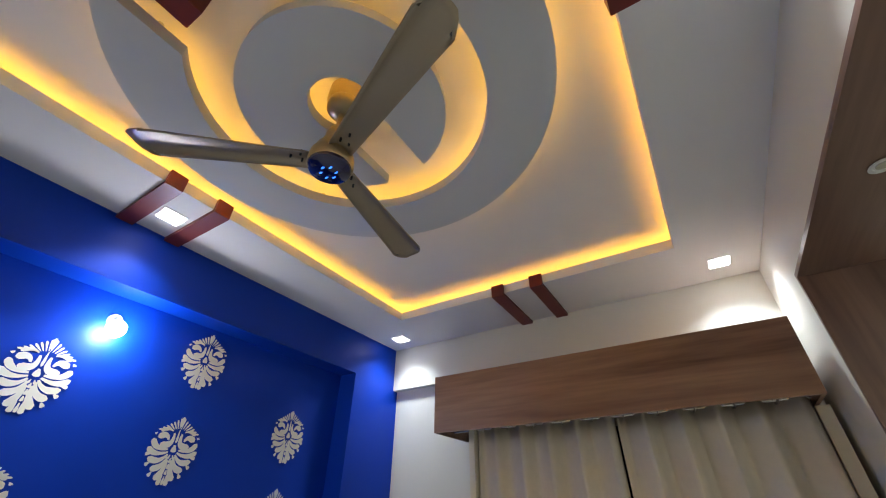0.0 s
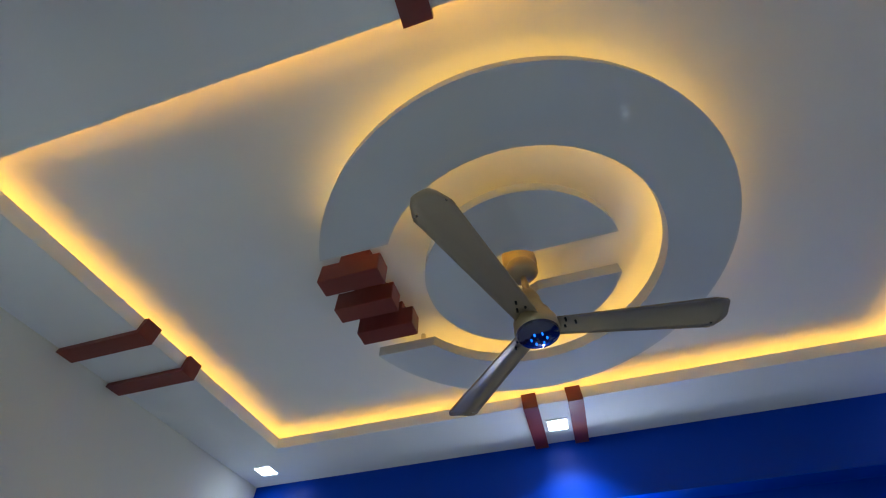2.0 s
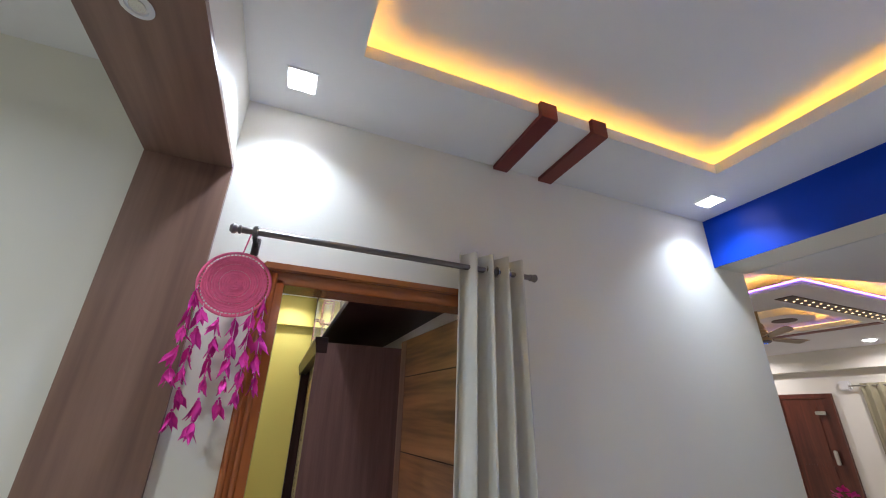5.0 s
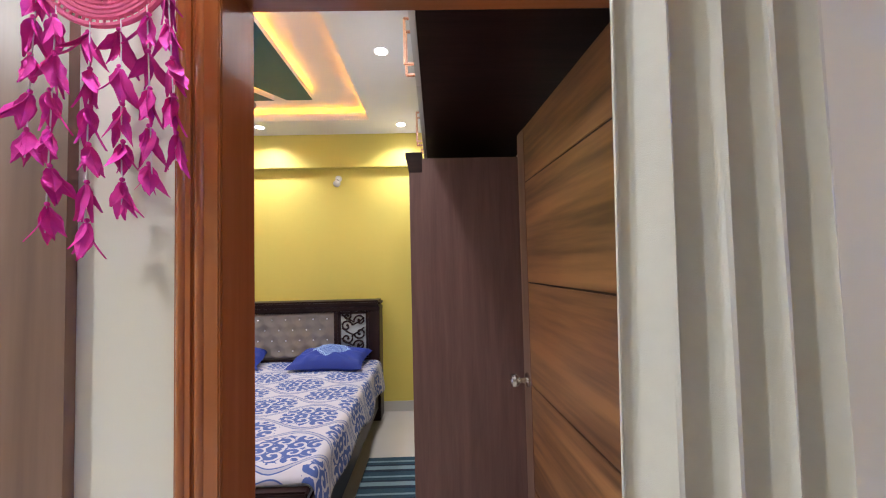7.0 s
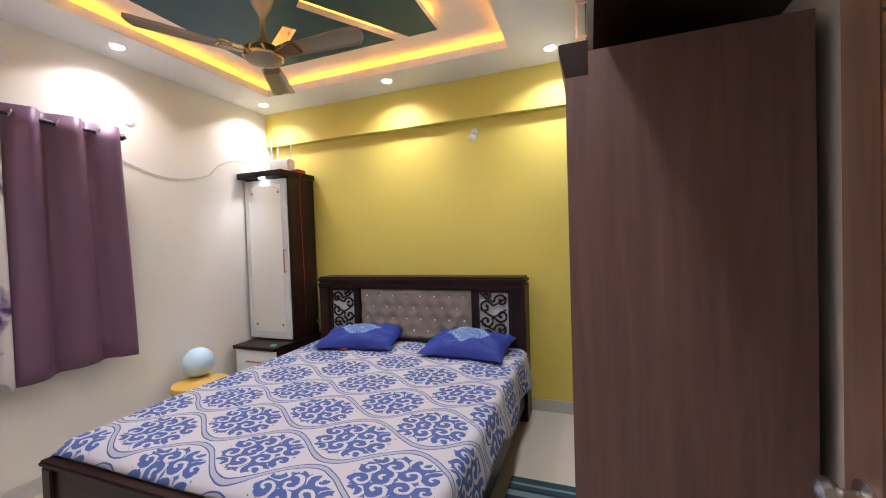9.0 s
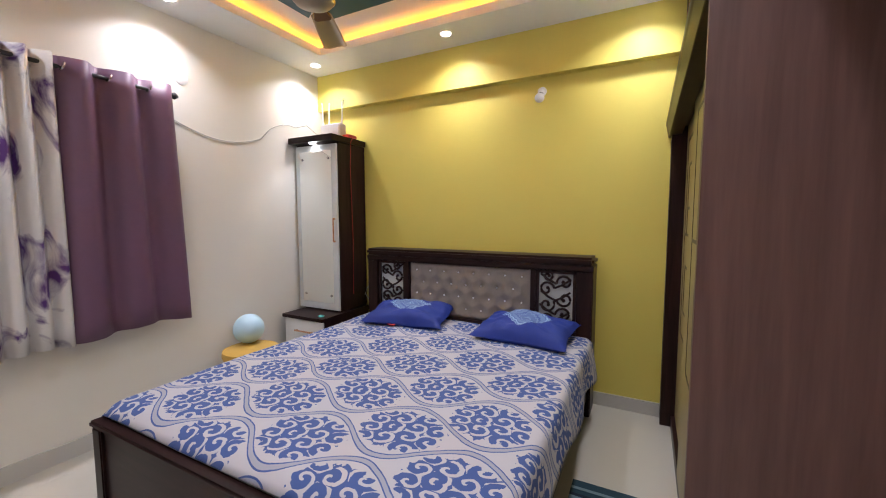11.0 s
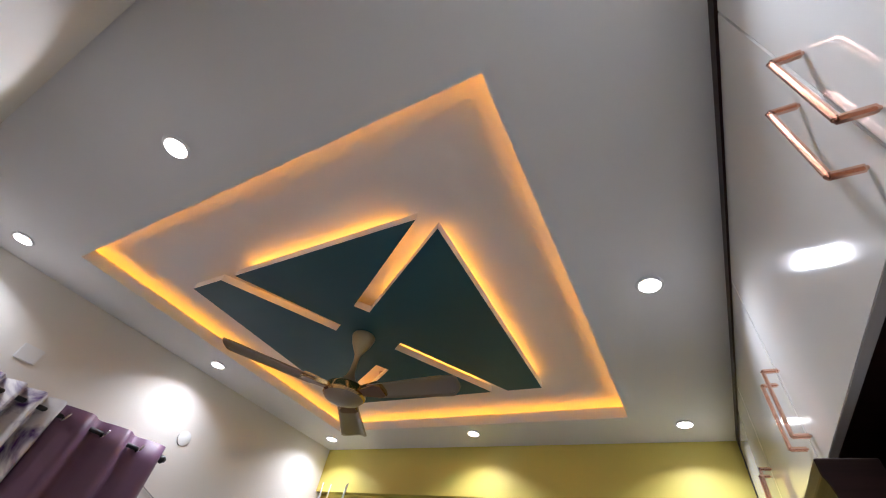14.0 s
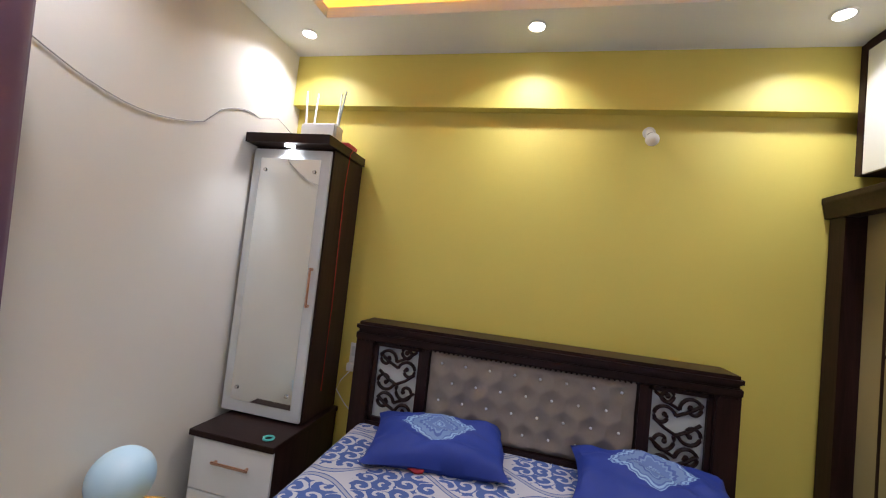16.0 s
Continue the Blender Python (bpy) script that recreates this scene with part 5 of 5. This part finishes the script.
part("shelf_light", bm, LEDW, cab, "small lit spotlight under the shelf")
area("shelf_lamp", -2.90, -2.31, 2.09, 0.05, 0.05, 1.1, (0.86, 0.96, 1.0), spread=120)

du = thing("drawer_unit", "white two drawer unit with a dark top beside the bed", "drawer unit")
boxes("body", WENGE, (BXW + 0.014, -2.705, -2.49, -2.03, 0, 0.52), parent=du)
boxes("top_board", WENGEX, (BXW + 0.014, -2.67, -2.51, -2.02, 0.522, 0.552), parent=du, bevel=0.002)
for z0, z1 in ((0.02, 0.255), (0.262, 0.515)):
    f = boxes("drawer_front", PLASTIC, (-2.704, -2.686, -2.49, -2.03, z0, z1), parent=du, bevel=0.002)
    bm = bmesh.new()
    z = (z0 + z1) / 2 + 0.03
    box(bm, -2.686, -2.66, -2.345, -2.331, z - 0.006, z + 0.006, 0.002)
    box(bm, -2.686, -2.66, -2.165, -2.151, z - 0.006, z + 0.006, 0.002)
    box(bm, -2.668, -2.658, -2.355, -2.141, z - 0.007, z + 0.007, 0.003)
    part("handle", bm, COPPER, f, "rose gold bar handle")
bm = bmesh.new()
torus(bm, 0.024, 0.006, 32, 8)
rg = part("bangle", bm, mat("turquoise_plastic", (0.10, 0.55, 0.50), 0.3), smooth=True)
rg.matrix_basis = pose(-2.74, -2.10, 0.5585, 0, 90, 0)
tagged(rg, "small turquoise ring lying on the drawer unit", "bangle")

ro = thing("wifi_router", "white wifi router with four antennas on the cabinet", "router")
boxes("body", PLASTIC, (-3.16, -3.06, -2.37, -2.13, 2.157, 2.30), parent=ro, bevel=0.012)
for x, y, lean in ((-3.10, -2.36, -4), (-3.14, -2.33, 2), (-3.14, -2.17, 3), (-3.10, -2.14, 8)):
    bm = bmesh.new()
    cyl(bm, (0, 0, 0), (0, 0, 0.22), 0.007, 0.005, n=10)
    a = part("antenna", bm, PLASTIC, ro)
    a.matrix_basis = pose(x, y, 2.295, -lean, 0, 0)
bm = bmesh.new()
tube(bm, [(-1.80 + (-2.95 + 1.80) * k / 24, BS + 0.005, 2.14 - 0.11 * math.sin(math.pi * min(1, k / 18)) + (0.0 if k < 16 else 0.14 * math.sin((k - 16) / 8 * 1.9))) for k in range(25)] + [(-3.02, -2.5, 2.30), (-3.06, -2.42, 2.22), (-3.08, -2.374, 2.20)], 0.0026, 6)
tagged(part("network_cable", bm, mat("grey_cable", (0.35, 0.33, 0.30), 0.5)), "grey network cable sagging along the wall to the router", "cable")
bm = bmesh.new()
tube(bm, [(-3.12, -2.02, 2.16), (-3.10, -2.033, 2.12), (-3.10, -2.044, 1.9), (-3.12, -2.044, 1.2), (-3.11, -2.044, 0.7)], 0.003, 6)
tagged(part("red_wire", bm, mat("red_cable", (0.45, 0.03, 0.03), 0.5)), "thin red wire hanging down the cabinet side", "wire")
b = boxes("red_box", mat("red_plastic", (0.5, 0.03, 0.04), 0.35), (-3.2, -3.08, -2.125, -2.04, 2.156, 2.19), bevel=0.008)
tagged(b, "small red box on top of the cabinet", "box")

sw = thing("switch_board", "white switch board with a charger on the yellow wall", "switch board")
boxes("plate", PLASTIC, (BXW, BXW + 0.012, -1.985, -1.915, 0.78, 0.96), parent=sw, bevel=0.003)
boxes("socket", mat("socket_grey", (0.6, 0.6, 0.6), 0.4), (BXW + 0.012, BXW + 0.015, -1.97, -1.93, 0.88, 0.94), parent=sw)
boxes("charger", PLASTIC, (BXW + 0.012, BXW + 0.055, -1.98, -1.93, 0.79, 0.84), parent=sw, bevel=0.004)
bm = bmesh.new()
tube(bm, [(BXW + 0.05, -1.955, 0.79), (BXW + 0.08, -1.99, 0.74), (BXW + 0.09, -2.01, 0.68), (BXW + 0.08, -1.95, 0.6), (BXW + 0.09, -1.88, 0.55)], 0.003, 6)
part("cable", bm, PLASTIC, sw)

bulb_holder(pose(BXW, -0.33, 2.385, 90, 0, 90), False, "wall_bulb", "unlit white bulb in a slanting holder on the yellow wall", None)
bm = bmesh.new()
lathe(bm, [(0.045, 0), (0.045, 0.006), (0.03, 0.011), (0.001, 0.012)], n=32)
rp = part("junction_cover", bm, PLASTIC, smooth=True)
rp.matrix_basis = pose(-1.93, BS, 2.42, -90, 0, 0)
tagged(rp, "round white junction cover on the bedroom wall", "wall plate")
b = boxes("wall_plate", PLASTIC, (-0.98, -0.88, BS, BS + 0.01, 2.42, 2.50), bevel=0.003)
tagged(b, "square white junction cover above the curtain", "wall plate")

# stool and balloon
st = thing("round_stool", "round yellow padded stool beside the bed", "stool", at=pose(-2.19, -2.30, 0))
YEL = mat("mustard_vinyl", (0.60, 0.36, 0.07), 0.5, scale=20, var=0.06)
bm = bmesh.new()
lathe(bm, [(0.15, 0.33), (0.195, 0.34), (0.205, 0.37), (0.20, 0.405), (0.16, 0.42), (0.001, 0.422)], n=40)
part("seat", bm, YEL, st, smooth=True)
for k in range(4):
    a = radians(45 + 90 * k)
    bm = bmesh.new()
    cyl(bm, (0.15 * math.cos(a), 0.15 * math.sin(a), 0), (0.12 * math.cos(a), 0.12 * math.sin(a), 0.335), 0.014)
    part("leg", bm, BLACK, st)
bm = bmesh.new()
lathe(bm, [(0.004, -0.135), (0.014, -0.128), (0.006, -0.12), (0.03, -0.11)] + [(0.115 * math.cos(radians(a)), 0.12 * math.sin(radians(a))) for a in range(-60, 90, 10)] + [(0.001, 0.12)], n=36)
ba = part("balloon", bm, mat("pale_blue_latex", (0.50, 0.70, 0.84), 0.42, var=0.02, bump=0.0), smooth=True)
ba.matrix_basis = pose(-2.25, -2.40, 0.535, 112, 0, 128)
tagged(ba, "pale blue inflated balloon resting on the yellow stool", "balloon")

# bedroom curtains
rod = thing("curtain_rod", "dark curtain rod with mauve and floral eyelet curtains", "curtain")
bm = bmesh.new()
cyl(bm, (-1.79, -2.46, 2.25), (-0.22, -2.46, 2.25), 0.012)
part("pole", bm, BLACK, rod, smooth=True)
for x, s in ((-1.79, -1), (-0.22, 1)):
    bm = bmesh.new()
    lathe(bm, [(0.013, 0), (0.02, 0.008), (0.024, 0.022), (0.012, 0.04), (0.002, 0.048)], n=18)
    bmesh.ops.transform(bm, matrix=Matrix.Translation((x, -2.46, 2.25)) @ Matrix.Rotation(radians(90 * s), 4, "Y"), verts=bm.verts)
    part("finial", bm, BLACK, rod, smooth=True)
    bm = bmesh.new()
    box(bm, x - s * 0.05 - 0.006, x - s * 0.05 + 0.006, BS, -2.45, 2.235, 2.25, 0.002)
    part("bracket", bm, BLACK, rod)


def floral(name):
    m = mat(name, (0.66, 0.63, 0.62), 0.8, scale=30, var=0.04, bump=0.2, bscale=500)
    nt = m.node_tree
    b = nt.nodes["Principled BSDF"]
    src = b.inputs["Base Color"].links[0].from_socket
    tc = nt.nodes.new("ShaderNodeTexCoord")
    mp = nt.nodes.new("ShaderNodeMapping")
    mp.inputs["Scale"].default_value = (1.6, 1, 0.9)
    nt.links.new(tc.outputs["Object"], mp.inputs["Vector"])
    n = nt.nodes.new("ShaderNodeTexNoise")
    n.inputs["Scale"].default_value, n.inputs["Detail"].default_value, n.inputs["Distortion"].default_value = 3.2, 6, 1.6
    nt.links.new(mp.outputs[0], n.inputs["Vector"])
    cr = nt.nodes.new("ShaderNodeValToRGB")
    cr.color_ramp.elements[0].position, cr.color_ramp.elements[1].position = 0.53, 0.64
    cr.color_ramp.elements[0].color, cr.color_ramp.elements[1].color = (0, 0, 0, 1), (1, 1, 1, 1)
    nt.links.new(n.outputs["Fac"], cr.inputs[0])
    mx = nt.nodes.new("ShaderNodeMix")
    mx.data_type = "RGBA"
    nt.links.new(cr.outputs[0], mx.inputs[0])
    nt.links.new(src, mx.inputs[6])
    mx.inputs[7].default_value = (0.075, 0.02, 0.15, 1)
    nt.links.new(mx.outputs[2], b.inputs["Base Color"])
    return m


FLORAL = floral("violet_floral_cloth")
cloth("curtain_panel", FLORAL, (-1.6, 9.2), (-0.9, 9.2), 0.1, 2.24, 4, 0.035, HALLC, 10)["label"] = "white panel with violet flowers"
cloth("curtain_panel", PURPLE, (-1.78, -2.44), (-1.20, -2.44), 0.72, 2.305, 2.7, 0.035, rod, 11, hem=0.015, flare=0.16)["label"] = "plain mauve satin panel"
cloth("curtain_panel", FLORAL, (-1.19, -2.45), (-0.80, -2.45), 0.70, 2.31, 4.0, 0.032, rod, 12, hem=0.01)["label"] = "white panel with violet flowers"
cloth("curtain_panel", PURPLE, (-0.79, -2.44), (-0.25, -2.44), 0.70, 2.31, 3.0, 0.035, rod, 13, hem=0.012)["label"] = "plain mauve satin panel"
for k in range(6):
    bm = bmesh.new()
    lathe(bm, [(0.018, -0.004), (0.027, -0.003), (0.027, 0.003), (0.018, 0.004)], n=18)
    bmesh.ops.transform(bm, matrix=Matrix.Translation((-1.75 + 0.105 * k, -2.455 + (0.02 if k % 2 else -0.0), 2.25)) @ Matrix.Rotation(radians(70 if k % 2 else 110), 4, "Y"), verts=bm.verts)
    part("eyelet", bm, STEEL, rod)
win = thing("window_2", "dark night window behind the bedroom curtains", "window")
win["kind"] = "structure"
boxes("window_frame", PLASTIC, (-1.8, -1.76, BS - 0.07, BS - 0.03, 0.85, 2.15), (-0.39, -0.35, BS - 0.07, BS - 0.03, 0.85, 2.15), (-1.76, -0.39, BS - 0.07, BS - 0.03, 0.85, 0.89), (-1.76, -0.39, BS - 0.07, BS - 0.03, 2.11, 2.15), parent=win)
boxes("pane", GLASS, (-1.76, -0.39, BS - 0.052, BS - 0.047, 0.89, 2.11), parent=win)

ceiling_fan("ceiling_fan", (-1.748, -1.10), 2.86, 2.50, (92, 212, 332), 0.62, "gold and brown three blade fan with copper brackets", "classic")

# rug
rg = thing("rug", "dark teal striped cotton rug on the floor beside the bed", "rug", at=pose(0, 0, 0))
RB = [mat("rug_teal", (0.015, 0.05, 0.075), 0.9, scale=80, var=0.2, bump=0.6, bscale=500), mat("rug_pale", (0.16, 0.24, 0.27), 0.9, scale=80, var=0.2, bump=0.6, bscale=500), mat("rug_navy", (0.008, 0.02, 0.04), 0.9, scale=80, var=0.2, bump=0.6, bscale=500)]
rnd = random.Random(3)
x = -2.34
k = 0
while x < -1.52:
    w = (0.055, 0.02, 0.035, 0.02, 0.05, 0.03)[k % 6]
    boxes("stripe", RB[(0, 1, 0, 2, 1, 2)[k % 6]], (x, x + w - 0.001, 0.115, 0.50, 0.0, 0.010 + 0.001 * (k % 2)), parent=rg)
    x += w
    k += 1

# assumed lamp, added out of view to brighten the space behind the portal
t = thing("downlight", "assumed square white downlight, out of view behind the portal", "downlight", "square downlights")
boxes("lens", LEDW, (1.25, 1.4, -1.6, -1.45, H - 0.009, H - 0.001), parent=t)
area("downlight_lamp", 1.325, -1.525, H - 0.012, 0.14, 0.14, 22.0, (0.90, 1.0, 0.95), spread=160)
